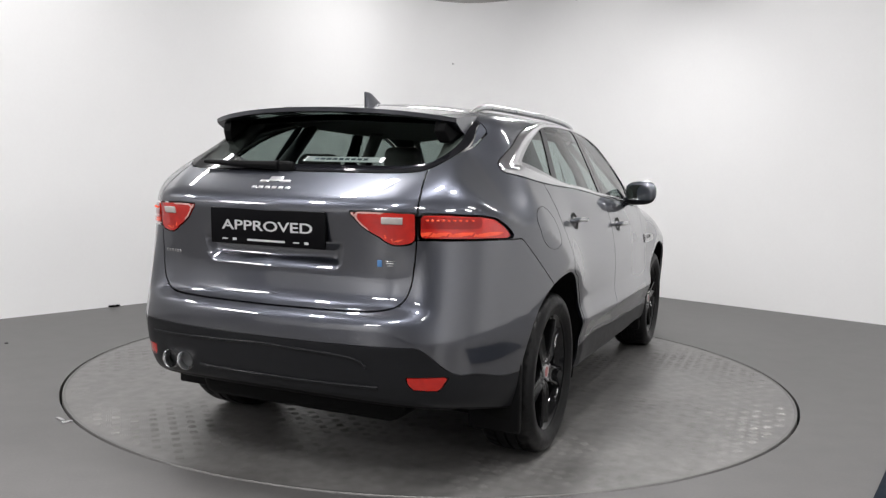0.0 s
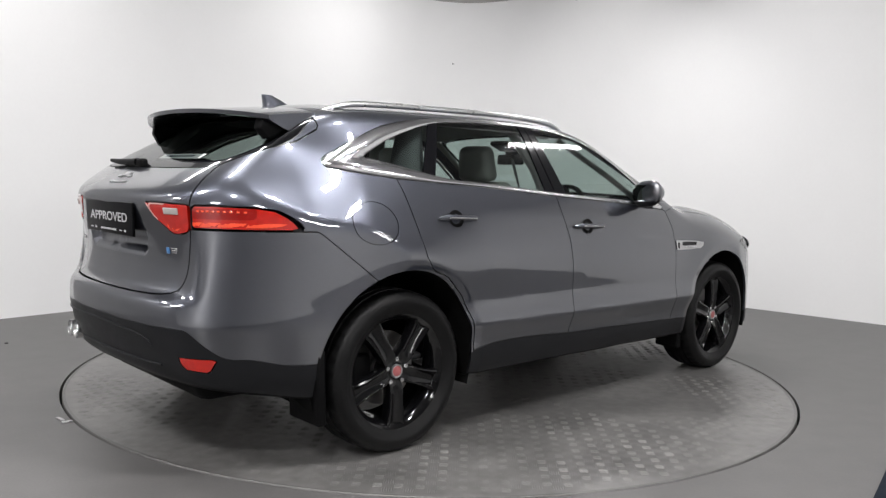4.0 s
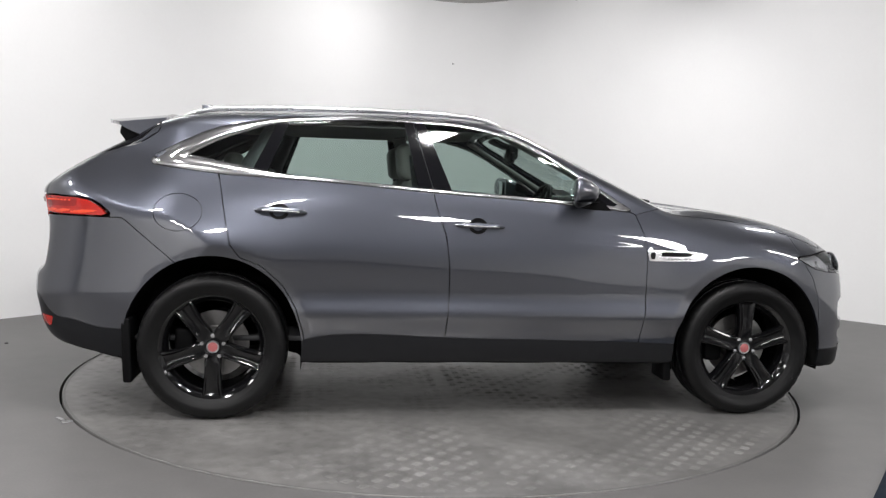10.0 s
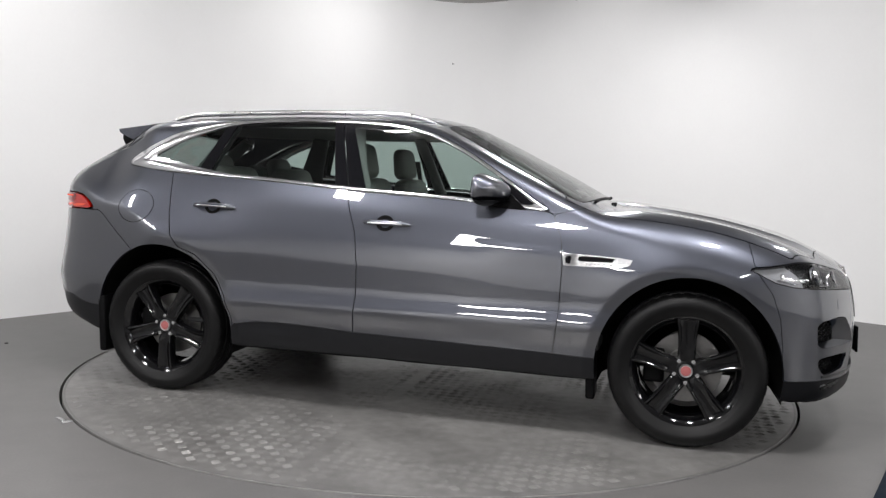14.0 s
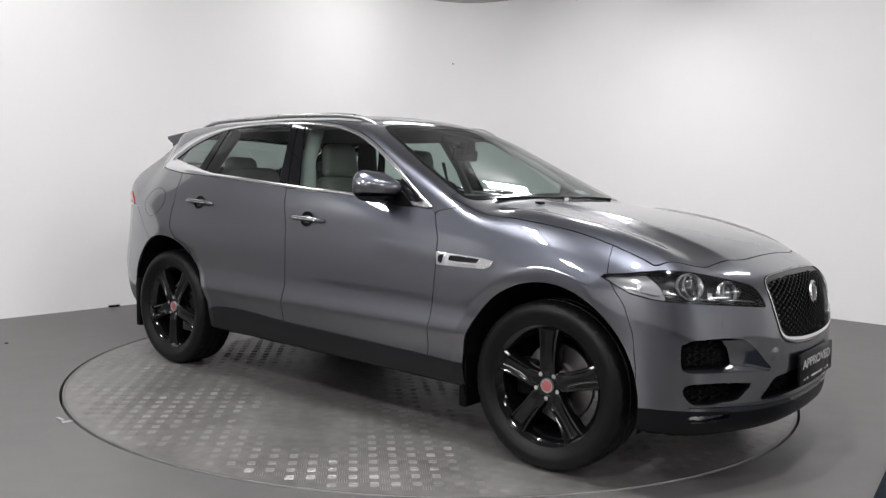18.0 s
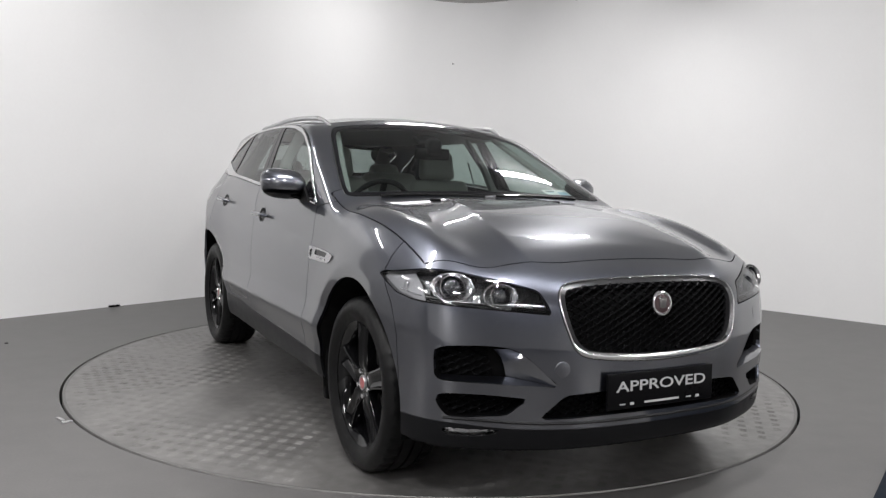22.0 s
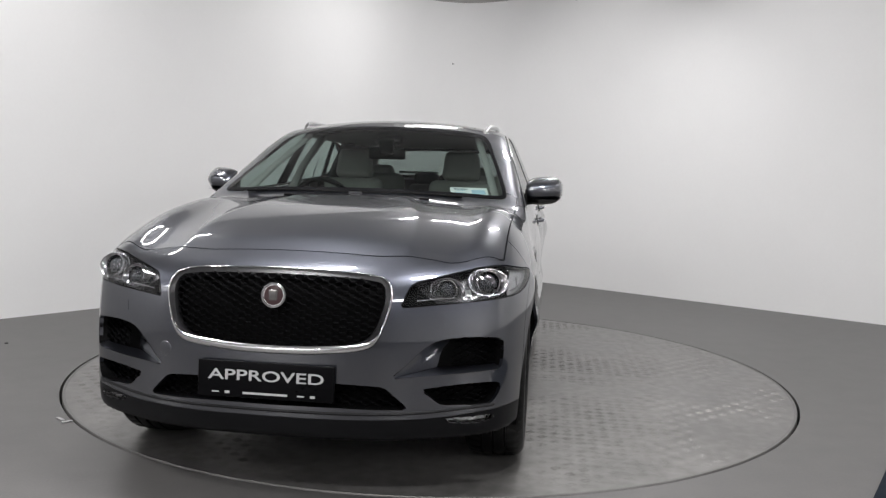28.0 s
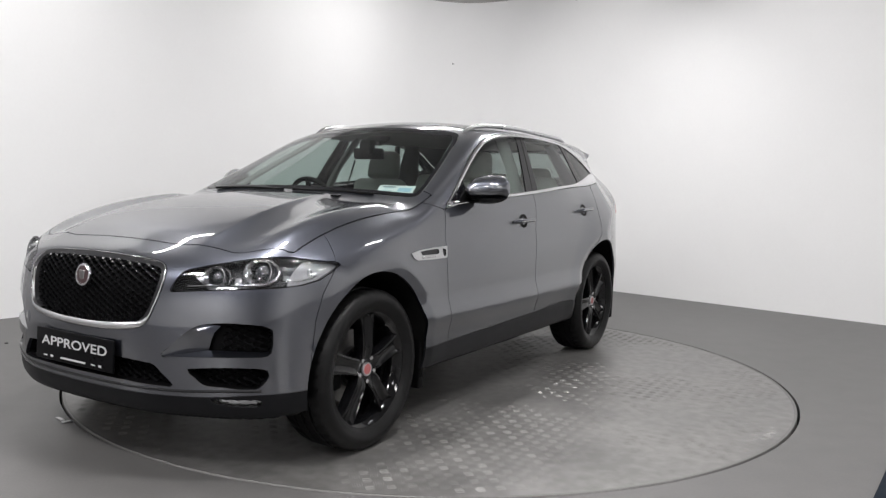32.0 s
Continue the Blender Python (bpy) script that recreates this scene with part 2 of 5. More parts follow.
TBOW = curve([-.01, 0, 0, 0, .2, .006, .37, .022, .5, .045, .615, .085, .7, .140, .78, .24, .84, .36, .88, .47, .94, .70, 1.0, 1.0], .03)
CREASE = curve([.9, .235, 1.06, .275, 1.3, .345, 1.5, .40, 1.8, .455, 2.0, .465, 2.2, .45], .06)
UNDER = curve([-2.5, .44, -2.35, .375, -2.1, .34, -1.85, .30, -1.0, .29, -.3, .292, 1.0, .285, 1.9, .265, 2.1, .255, 2.4, .27], .05)


def solid(x, y, z):
    """Below zero inside the car's outer skin."""
    a = np.abs(y)
    # bonnet: a crease on each side, a fall outside it and a soft rise towards the wing
    off = smax(a - CREASE(x), 0 * a, .012)
    bulge = (.010 - .024 * (1 - np.exp(-off / .065))) * sstep(.95, 1.12, x) * sstep(2.12, 1.95, x)
    ridge = .024 * np.exp(-((a - .73) / .085) ** 2) * sstep(.95, 1.2, x) * sstep(2.1, 1.8, x)
    top = z - (TOP(x) - CROWN(x) * y * y - .05 * y ** 4 - 1.1 * np.maximum(a - .74, 0) ** 2 * sstep(.9, 1.3, x) + bulge + ridge)
    dz = z - BELT(x)
    flare = 0.012 * np.exp(-(((x - 1.42) / .42) ** 2 + ((z - .80) / .16) ** 2)) + 0.018 * np.exp(-(((x + 1.44) / .5) ** 2 + ((z - .84) / .2) ** 2))
    lip = 0
    for cx, rz in ((1.437, .462), (-1.437, .478)):
        d = np.hypot((x - cx) * 1.06, z - .367) - rz
        lip = lip + .004 * sstep(.24, .04, d) - .20 * smax(.052 - d, 0 * d, .012) * sstep(-.12, -.06, d)
    zl = z - (.942 - (x - .43) * .0625)
    lip = lip + .004 * sstep(.010, -.008, zl) * sstep(-.11, -.01, zl) * sstep(.35, .6, x) * sstep(.90, .84, x)
    side = a - lip - (WIDE(x) + LOW(z - .06 * sstep(-1.8, -2.0, x)) + UP(dz) + flare - .08 * smax(z - .66, 0 * z, .04) * sstep(-1.6, -1.9, x) - TAPER(x) * sstep(-.34, .10, dz))
    nose = x - (NOSE(z) - NBOW(a))
    tail = -x - (TAIL(z) + (TAIL_CORNER(z) - TAIL(z)) * sstep(.52, .72, a) - TBOW(a))
    under = UNDER(x) - z
    s = smax(side, nose, .05)
    s = smax(s, tail, .05)
    k = .05 + .03 * sstep(.9, 1.3, x)
    s = smax(s, top, k)
    return smax(s, under, .03)


def gradient(p, h=.002):
    g = np.stack([solid(*(p + d).T) - solid(*(p - d).T) for d in h * np.eye(3)], -1)
    return g / np.linalg.norm(g, axis=1, keepdims=True)


def skin(n_along=190, n_end=72, n_round=150):
    """Half of the skin (y >= 0) as a grid of points, by casting rays out of a spine, then mirrored. Returns points and triangles."""
    ang = np.linspace(-np.pi / 2, np.pi / 2, n_round + 1)
    o, d = [], []
    x0, x1 = -1.55, 1.45
    for p in np.linspace(np.pi / 2, 0, n_end, endpoint=False):
        for v in ang:
            o.append((x0, 0, .85)); d.append((-np.sin(p), np.cos(p) * np.cos(v), np.cos(p) * np.sin(v)))
    for x in np.linspace(x0, x1, n_along):
        for v in ang:
            o.append((x, 0, .85 - .15 * (x - x0) / (x1 - x0))); d.append((0, np.cos(v), np.sin(v)))
    for p in np.linspace(0, np.pi / 2, n_end + 1)[1:]:
        for v in ang:
            o.append((x1, 0, .70)); d.append((np.sin(p), np.cos(p) * np.cos(v), np.cos(p) * np.sin(v)))
    o, d = np.array(o), np.array(d)
    lo, hi = np.full(len(o), .05), np.full(len(o), 1.6)
    for _ in range(26):
        m = (lo + hi) / 2
        ins = solid(*(o + d * m[:, None]).T) < 0
        lo, hi = np.where(ins, m, lo), np.where(ins, hi, m)
    p = o + d * ((lo + hi) / 2)[:, None]
    nv, nu = n_round + 1, len(p) // (n_round + 1)
    i = np.arange(nu - 1)[:, None] * nv + np.arange(nv - 1)[None]
    i = i.ravel()
    tri = np.concatenate([np.stack([i, i + nv, i + nv + 1], -1), np.stack([i, i + nv + 1, i + 1], -1)])
    q = p * (1, -1, 1)
    return np.concatenate([p, q]), np.concatenate([tri[:, ::-1], tri + len(p)])


def clip(mesh, s):
    """The part of a triangle mesh where s < 0, cut along s = 0."""
    p, f = mesh
    s = np.where(np.abs(s) < 1e-7, 1e-7, s)
    n = (s[f] < 0).sum(1)
    out = [f[n == 3]]
    pts, count = [p], len(p)

    def cut(a, b):
        nonlocal count
        t = (s[a] / (s[a] - s[b]))[:, None]
        q = p[a] + t * (p[b] - p[a])
        pts.append(q)
        count += len(q)
        return np.arange(count - len(q), count)

    for want in (1, 2):
        g = f[n == want]
        if not len(g):
            continue
        odd = (s[g] < 0) if want == 1 else (s[g] > 0)
        k = odd.argmax(1)
        r = np.arange(len(g))
        a, b, c = g[r, k], g[r, (k + 1) % 3], g[r, (k + 2) % 3]
        ab, ac = cut(a, b), cut(a, c)
        if want == 1:
            out.append(np.stack([a, ab, ac], -1))
        else:
            out += [np.stack([ab, b, c], -1), np.stack([ab, c, ac], -1)]
    return compact(np.concatenate(pts), np.concatenate(out))


def compact(p, f):
    """Drop unused points, weld equal ones and drop empty triangles."""
    used, inv = np.unique(f, return_inverse=True)
    f, p = inv.reshape(-1, 3), p[used]
    _, first, inv = np.unique(np.round(p, 5), axis=0, return_index=True, return_inverse=True)
    f, p = inv.reshape(-1)[f], p[first]
    ok = (f[:, 0] != f[:, 1]) & (f[:, 1] != f[:, 2]) & (f[:, 0] != f[:, 2])
    return p, f[ok]


def smooth_loop(pts, n=10):
    """A closed Catmull-Rom loop through points given as a, b, a, b, ..."""
    a = np.array(pts, float).reshape(-1, 2)
    t = np.linspace(0, 1, n, endpoint=False)[:, None]
    p0, p1, p2, p3 = np.roll(a, 1, 0), a, np.roll(a, -1, 0), np.roll(a, -2, 0)
    return np.concatenate([.5 * (2 * p1[i] + (p2[i] - p0[i]) * t + (2 * p0[i] - 5 * p1[i] + 4 * p2[i] - p3[i]) * t ** 2 + (3 * p1[i] - p0[i] - 3 * p2[i] + p3[i]) * t ** 3) for i in range(len(a))])


def loop_distance(pts, a, b, smooth=True):
    """Signed distance of the points (a, b) to a closed loop, below zero inside."""
    l = smooth_loop(pts) if smooth else np.array(pts, float).reshape(-1, 2)
    m = np.roll(l, -1, 0)
    d = np.full(len(a), 1e9)
    inside = np.zeros(len(a), bool)
    for (x0, y0), (x1, y1) in zip(l, m):
        ex, ey = x1 - x0, y1 - y0
        t = np.clip(((a - x0) * ex + (b - y0) * ey) / (ex * ex + ey * ey + 1e-12), 0, 1)
        d = np.minimum(d, (a - x0 - t * ex) ** 2 + (b - y0 - t * ey) ** 2)
        inside ^= ((y0 > b) != (y1 > b)) & (a < ex * (b - y0) / (ey if abs(ey) > 1e-12 else 1e-12) + x0)
    return np.where(inside, -1, 1) * np.sqrt(d)


# ---- the place ----
def room():
    """Two plain walls that meet in a rounded corner behind the turntable, an added dark one out of view, two unseen
    ones behind the camera, floor and ceiling.
    """
    corner, size, radius = Vector((.15, 5.96, 0)), 17.5, 1.1
    dl, dr = Vector((-.6225, -.7826, 0)), Vector((.7496, -.6619, 0))
    c1, c3 = corner + dl * size, corner + dr * size
    c2 = corner + dl * size + dr * size
    # rounded corner: a smooth arc from one wall to the other
    a, b = corner + dl * radius, corner + dr * radius
    arc = [(a * (1 - t) ** 2 + corner * 2 * t * (1 - t) + b * t * t) for t in np.linspace(0, 1, 25)]

    def strip(name, line, label, paint):
        bm = bmesh.new()
        mid = Vector((1.2, -6.5, 0))
        n = len(line)
        rows = [[bm.verts.new((q.x, q.y, z)) for q in line] for z in (0, CEILING)]
        outs = []
        for q, i in zip(line, range(n)):
            d = (line[min(i + 1, n - 1)] - line[max(i - 1, 0)]).normalized()
            o = Vector((-d.y, d.x, 0))
            outs.append(q + (o if o.dot(q - mid) > 0 else -o) * .15)
        back = [[bm.verts.new((q.x, q.y, z)) for q in outs] for z in (0, CEILING)]
        for i in range(n - 1):
            for r in (rows, back):
                bm.faces.new((r[0][i], r[0][i + 1], r[1][i + 1], r[1][i]))
            bm.faces.new((rows[1][i], rows[1][i + 1], back[1][i + 1], back[1][i]))
        bm.faces.new((rows[0][0], rows[1][0], back[1][0], back[0][0])), bm.faces.new((rows[0][-1], rows[1][-1], back[1][-1], back[0][-1]))
        bmesh.ops.recalc_face_normals(bm, faces=bm.faces)
        return tagged(part(name, bm, paint, None), label, "wall", kind="structure")

    turn = corner + dl * 6.7
    strip("wall_back", [turn] + arc + [c3], "smooth white painted studio wall with a rounded corner", M_WALL)
    # added out of view: darkens what the car's flank reflects on the left
    strip("unseen_dark_wall", [c1 + Vector((.02, 0, 0)), turn + dl * .003], "plain dark grey wall added out of view to darken reflections", M_ADDEDWALL)
    # unseen too; its pale tone is chosen for what the doors reflect
    strip("wall_south", [c1, c2], "plain pale grey wall added out of view behind the camera", M_PALEWALL)
    strip("wall_east", [c2, c3], "plain white painted wall of the studio", M_WALL)
    far = [c1, corner, c3, c2]
    bm = bmesh.new()
    ring_in = [bm.verts.new(((TABLE_R + .006) * math.cos(u), (TABLE_R + .006) * math.sin(u), 0)) for u in np.linspace(0, 2 * np.pi, 180, endpoint=False)]
    ring_down = [bm.verts.new((v.co.x, v.co.y, -.12)) for v in ring_in]
    mid = Vector((1.2, -6.5, 0))
    outer = [bm.verts.new((q.x + .3 * (q - mid).normalized().x, q.y + .3 * (q - mid).normalized().y, 0)) for q in far]
    edges = [bm.edges.new((u, v)) for u, v in zip(ring_in, ring_in[1:] + ring_in[:1])] + [bm.edges.new((u, v)) for u, v in zip(outer, outer[1:] + outer[:1])]
    bmesh.ops.triangle_fill(bm, use_beauty=True, use_dissolve=False, edges=edges, normal=(0, 0, 1))
    for i in range(180):
        bm.faces.new((ring_in[i], ring_in[i - 1], ring_down[i - 1], ring_down[i]))
    bm.faces.new(ring_down)
    tagged(part("floor", bm, M_FLOOR, None, smooth=False), "grey painted concrete floor round the turntable", "floor", kind="structure")
    bm = slab([(q.x, q.y) for q in far], .15, pose(0, 0, CEILING))
    tagged(part("ceiling", bm, M_CEIL, None, smooth=False), "plain pale ceiling with long lamps", "ceiling", kind="structure")


def floor_material():
    m, t, b = material("painted_concrete")
    co = t.nodes.new("ShaderNodeTexCoord")
    n = []
    for sc, de in ((.45, 5), (6, 6), (90, 3)):
        k = t.nodes.new("ShaderNodeTexNoise")
        k.inputs["Scale"].default_value, k.inputs["Detail"].default_value = sc, de
        t.links.new(co.outputs["Object"], k.inputs["Vector"])
        n.append(k)
    a, c = t.nodes.new("ShaderNodeMath"), t.nodes.new("ShaderNodeMath")
    t.links.new(n[0].outputs[0], a.inputs[0]), t.links.new(n[1].outputs[0], a.inputs[1])
    t.links.new(a.outputs[0], c.inputs[0]), t.links.new(n[2].outputs[0], c.inputs[1])
    r = t.nodes.new("ShaderNodeValToRGB")
    r.color_ramp.elements[0].position, r.color_ramp.elements[1].position = .35, .65
    r.color_ramp.elements[0].color, r.color_ramp.elements[1].color = (.074, .072, .071, 1), (.102, .099, .097, 1)
    d = t.nodes.new("ShaderNodeMath")
    d.operation = "MULTIPLY"
    d.inputs[1].default_value = 1 / 3
    t.links.new(c.outputs[0], d.inputs[0]), t.links.new(d.outputs[0], r.inputs[0]), t.links.new(r.outputs[0], b.inputs["Base Color"])
    b.inputs["Roughness"].default_value = .42
    bu = t.nodes.new("ShaderNodeBump")
    bu.inputs["Strength"].default_value, bu.inputs["Distance"].default_value = .08, .003
    t.links.new(n[2].outputs[0], bu.inputs["Height"]), t.links.new(bu.outputs[0], b.inputs["Normal"])
    return m


def plate_material():
    """Worn aluminium tread plate."""
    m, t, b = material("worn_tread_plate")
    co = t.nodes.new("ShaderNodeTexCoord")
    n1, n2 = t.nodes.new("ShaderNodeTexNoise"), t.nodes.new("ShaderNodeTexNoise")
    n1.inputs["Scale"].default_value, n2.inputs["Scale"].default_value = 2.2, 14
    n1.inputs["Detail"].default_value = n2.inputs["Detail"].default_value = 6
    for k in (n1, n2):
        t.links.new(co.outputs["Object"], k.inputs["Vector"])
    mx = t.nodes.new("ShaderNodeMath")
    t.links.new(n1.outputs[0], mx.inputs[0]), t.links.new(n2.outputs[0], mx.inputs[1])
    r = t.nodes.new("ShaderNodeValToRGB")
    h = t.nodes.new("ShaderNodeMath")
    h.operation = "MULTIPLY"
    h.inputs[1].default_value = .5
    t.links.new(mx.outputs[0], h.inputs[0]), t.links.new(h.outputs[0], r.inputs[0])
    r.color_ramp.elements[0].position, r.color_ramp.elements[1].position = .38, .62
    r.color_ramp.elements[0].color, r.color_ramp.elements[1].color = (.142, .138, .134, 1), (.228, .222, .216, 1)
    t.links.new(r.outputs[0], b.inputs["Base Color"])
    b.inputs["Metallic"].default_value = .5
    rr = t.nodes.new("ShaderNodeMapRange")
    rr.inputs[3].default_value, rr.inputs[4].default_value = .24, .52
    t.links.new(n1.outputs[0], rr.inputs[0]), t.links.new(rr.outputs[0], b.inputs["Roughness"])
    return m


TABLE_R = 2.267
M_WALL = plain("white_wall_paint", (.80, .80, .80), .75, bump=.04, scale=40, vary=.012)
# grey of the added unseen wall, set for dark reflections in the car
M_ADDEDWALL = plain("added_wall_dark_grey", (.30, .30, .305), .7, bump=.04, scale=40, vary=.03)
M_PALEWALL = plain("pale_grey_wall_paint", (.74, .74, .745), .75, bump=.04, scale=40, vary=.02)
M_CEIL = plain("pale_ceiling_paint", (.48, .48, .485), .9, bump=.04, scale=40, vary=.02)
M_FLOOR = floor_material()
M_PLATE = plate_material()
M_BAND = plain("worn_bare_steel", (.17, .166, .162), .45, metal=.6, scale=90, vary=.25)
M_SHEEN = plain("lamp_housing", (.75, .75, .75), .4)
room()


def ceiling_lamps():
    """Ceiling battens with a wedge-shaped body, and flat panels, one added fill in each set; their light comes from the
    lamps just below them.
    """
    for rows, label in ((BATTENS, "long white ceiling batten lamp, lit, of a set with one added fill"), (PANELS_LIT, "flat white ceiling lamp panel, lit, of a set with one added fill")):
        for a, b, _, long, wide in rows:
            at = ALONG * a + ACROSS * b
            root = new("ceiling_lamp")
            root.matrix_world = pose(at.x, at.y, CEILING, 0, 0, LAMP_TURN)
            tagged(root, label, "lamp", "ceiling lamps of the studio")
            if rows is BATTENS:
                part("housing", slab([(-wide * .9, 0), (wide * .9, 0), (wide * .9, .012), (.004, .055), (-.004, .055), (-wide * .9, .012)], long + .06, pose(-long / 2 - .03, 0, 0) @ Matrix(((0, 0, 1, 0), (1, 0, 0, 0), (0, -1, 0, 0), (0, 0, 0, 1)))), M_SHEEN, root)
            else:
                part("housing", block((long + .06, wide + .06, .06), .008, (0, 0, -.03)), M_SHEEN, root)


ceiling_lamps()


def turntable():
    root = new("turntable")
    tagged(root, "round turntable of worn metal tread plate, flush with the floor", "turntable")
    bm = revolve([(0, -.10), (TABLE_R - .026, -.10), (TABLE_R - .026, 0), (0, 0)], 180)
    part("plate", bm, M_PLATE, root)
    part("rim_band", revolve([(TABLE_R - .026, -.10), (TABLE_R - .008, -.10), (TABLE_R - .008, -.003), (TABLE_R - .011, .0015), (TABLE_R - .020, .002), (TABLE_R - .026, .001)], 240, closed=True), M_BAND, root, "worn bare steel rim band")
    # raised bars of the tread: groups of five, turned by a quarter from group to group
    p, f = [], []
    cell = .062
    rng = np.random.default_rng(3)
    n = int(TABLE_R / cell) + 1
    # (worn patches have low bars or none)
    for i in range(-n, n + 1):
        for j in range(-n, n + 1):
            cx, cy = i * cell, j * cell
            if math.hypot(cx, cy) > TABLE_R - .07 or abs(cx - .02) < .03 or abs(cy + .6) < .02:
                continue
            flip = (i + j) % 2
            worn = noise.noise((cx * 1.3 + 7, cy * 1.3, 2.0)) * 1.1 + noise.noise((cx * 4, cy * 4, 5.0)) * .6 + .42
            if worn < .12:
                continue
            worn = min(worn, 1.0)
            for k in range(5):
                o = (k - 2) * .0098
                l = .023 * (1 - .08 * abs(k - 2))
                w, h = .0034, .0014 * worn * rng.uniform(.6, 1.15)
                q = len(p)
                for (a, b, z) in ((-l, -w, -.0006), (l, -w, -.0006), (l, w, -.0006), (-l, w, -.0006), (-l * .8, 0, h), (l * .8, 0, h)):
                    x, y = a, b + o
                    if flip:
                        x, y = -y, x
                    p.append((cx + (x - y) * .7071, cy + (x + y) * .7071, z))
                f += [(q, q + 1, q + 5, q + 4), (q + 2, q + 3, q + 4, q + 5), (q + 1, q + 2, q + 5), (q + 3, q, q + 4)]
    me = mesh_of("tread", np.array(p), f)
    me.polygons.foreach_set("use_smooth", [False] * len(me.polygons))
    tagged(part("tread", me, M_PLATE, root), "raised bars of the tread plate", kind="stuff")
    return root


TURNTABLE = turntable()


def small_things():
    """Marks and odds and ends about the studio."""
    mat = new("floor_mat")
    tagged(mat, "dark navy rubber mat lying on the grey floor", "mat")
    mat.matrix_world = pose(2.255, -2.115, 0, 0, 0, 54.5)
    part("mat_body", block((1.5, .66, .018), .006, (0, 0, .009)), M_NAVY, mat)
    # small dark fixings high on the wall, and a clip at its foot
    for name, label, q, size in (("wall_fixing", "small dark fixing on the white wall", (-1.23, 4.20, 3.55), .012), ("wall_fixing", "small dark fixing on the white wall", (1.62, 4.62, 3.50), .012), ("wall_fixing", "small dark fixing on the white wall", (.15, 5.30, 2.78), .010)):
        d = Vector((q[0], q[1] + 5.331, q[2] - 1.241)).normalized()
        hit, place, normal, _, ob, _ = scene.ray_cast(bpy.context.evaluated_depsgraph_get(), (0, -5.331, 1.241), d)
        b = revolve([(0, .006), (size * .6, .005), (size, 0)], 12)
        n = normal if normal.dot(d) < 0 else -normal
        bmesh.ops.transform(b, matrix=Matrix.Translation(place - n * .001) @ n.to_track_quat("Z", "Y").to_matrix().to_4x4(), verts=b.verts)
        tagged(part(name, b, M_BLACK, None), label, "fixing", "fixings on the wall")
    tagged(part("cable_clip", block((.11, .02, .018), .006, (-2.955, 2.035, .009), (0, 0, 51)), M_BLACK, None), "small black clip at the foot of the wall", "clip")
    tagged(part("floor_bolt", revolve([(0, .005), (.010, .005), (.013, 0)], 12, (-3.041, .336, 0)), M_BLACK, None), "small dark bolt head in the grey floor", "bolt")
    chip = block((.07, .018, .004), .0015, (-1.855, -1.385, .002), (0, 0, -42))
    tagged(part("metal_bracket", block((.05, .02, .006), .002, (-1.80, -1.43, .003), (0, 0, 40), 2, chip), M_SATIN, None), "small bent metal bracket at the turntable's rim", "bracket")


small_things()


# ---- the car ----
CAR = new("car")
tagged(CAR, "dark grey metallic five-door sport utility car with black alloy wheels", "car")


def skin_mesh(name, piece, depth=.016, lift=0.0):
    """A panel of the skin with smooth normals and an edge turned inwards."""
    p, f = piece
    n = gradient(p)
    e = np.concatenate([f[:, [0, 1]], f[:, [1, 2]], f[:, [2, 0]]])
    key = np.sort(e, 1)
    _, inv, cnt = np.unique(key, axis=0, return_inverse=True, return_counts=True)
    b = e[cnt[inv.reshape(-1)] == 1]
    q = p + n * lift
    pts, nrm, tri = [q], [n], [f]
    if depth and len(b):
        a, c = b[:, 0], b[:, 1]
        k = len(q)
        side = np.cross(q[c] - q[a], n[a])
        side /= np.linalg.norm(side, axis=1, keepdims=True) + 1e-12
        m = len(b)
        pts += [q[a], q[c], q[a] - n[a] * depth, q[c] - n[c] * depth]
        nrm += [side] * 4
        i = np.arange(m)
        tri += [np.stack([k + i, k + 2 * m + i, k + m + i], -1), np.stack([k + m + i, k + 2 * m + i, k + 3 * m + i], -1)]
    return mesh_of(name, np.concatenate(pts), np.concatenate(tri), np.concatenate(nrm))


def trim_mesh(name, piece, across, depth=.008, lift=.003, round_=.9):
    """A rounded bright strip: across(x, y, z) runs from 1 at its outer edge to -1 at its inner edge."""
    p, f = piece
    me = skin_mesh(name, piece, depth, lift)
    n = gradient(p)
    h = .002
    t = np.stack([across(*(p + d).T) - across(*(p - d).T) for d in h * np.eye(3)], -1)
    t -= n * (t * n).sum(1, keepdims=True)
    t /= np.linalg.norm(t, axis=1, keepdims=True) + 1e-9
    m = n + round_ * across(*p.T)[:, None].clip(-1, 1) * t
    m /= np.linalg.norm(m, axis=1, keepdims=True)
    full = np.zeros((len(me.vertices), 3))
    me.vertices.foreach_get("co", full.ravel())
    normals = np.array([v.vector for v in me.vertex_normals]) if len(me.vertex_normals) else full
    normals[:len(p)] = m
    me.normals_split_custom_set_from_vertices(normals.tolist())
    return me


REST = skin()


def carve(region, gap=.004):
    """Cuts a region out of what is left of the skin, with a gap round it."""
    global REST
    p = REST[0]
    s = region(p[:, 0], p[:, 1], p[:, 2])
    piece = clip(REST, s + gap / 2)
    REST = clip(REST, gap / 2 - s)
    return piece


def piece_of(mesh, region, keep=0.0):
    p = mesh[0]
    return clip(mesh, region(p[:, 0], p[:, 1], p[:, 2]) + keep)


def flank(loop, side, smooth=True, inner=.3):
    """A region of one flank (side -1 right, +1 left) from a loop in x and z."""
    return lambda x, y, z: np.maximum(loop_distance(loop, x, z, smooth), inner - side * y)


def both(loop, smooth=True, inner=.3):
    return lambda x, y, z: np.maximum(loop_distance(loop, x, z, smooth), inner - np.abs(y))


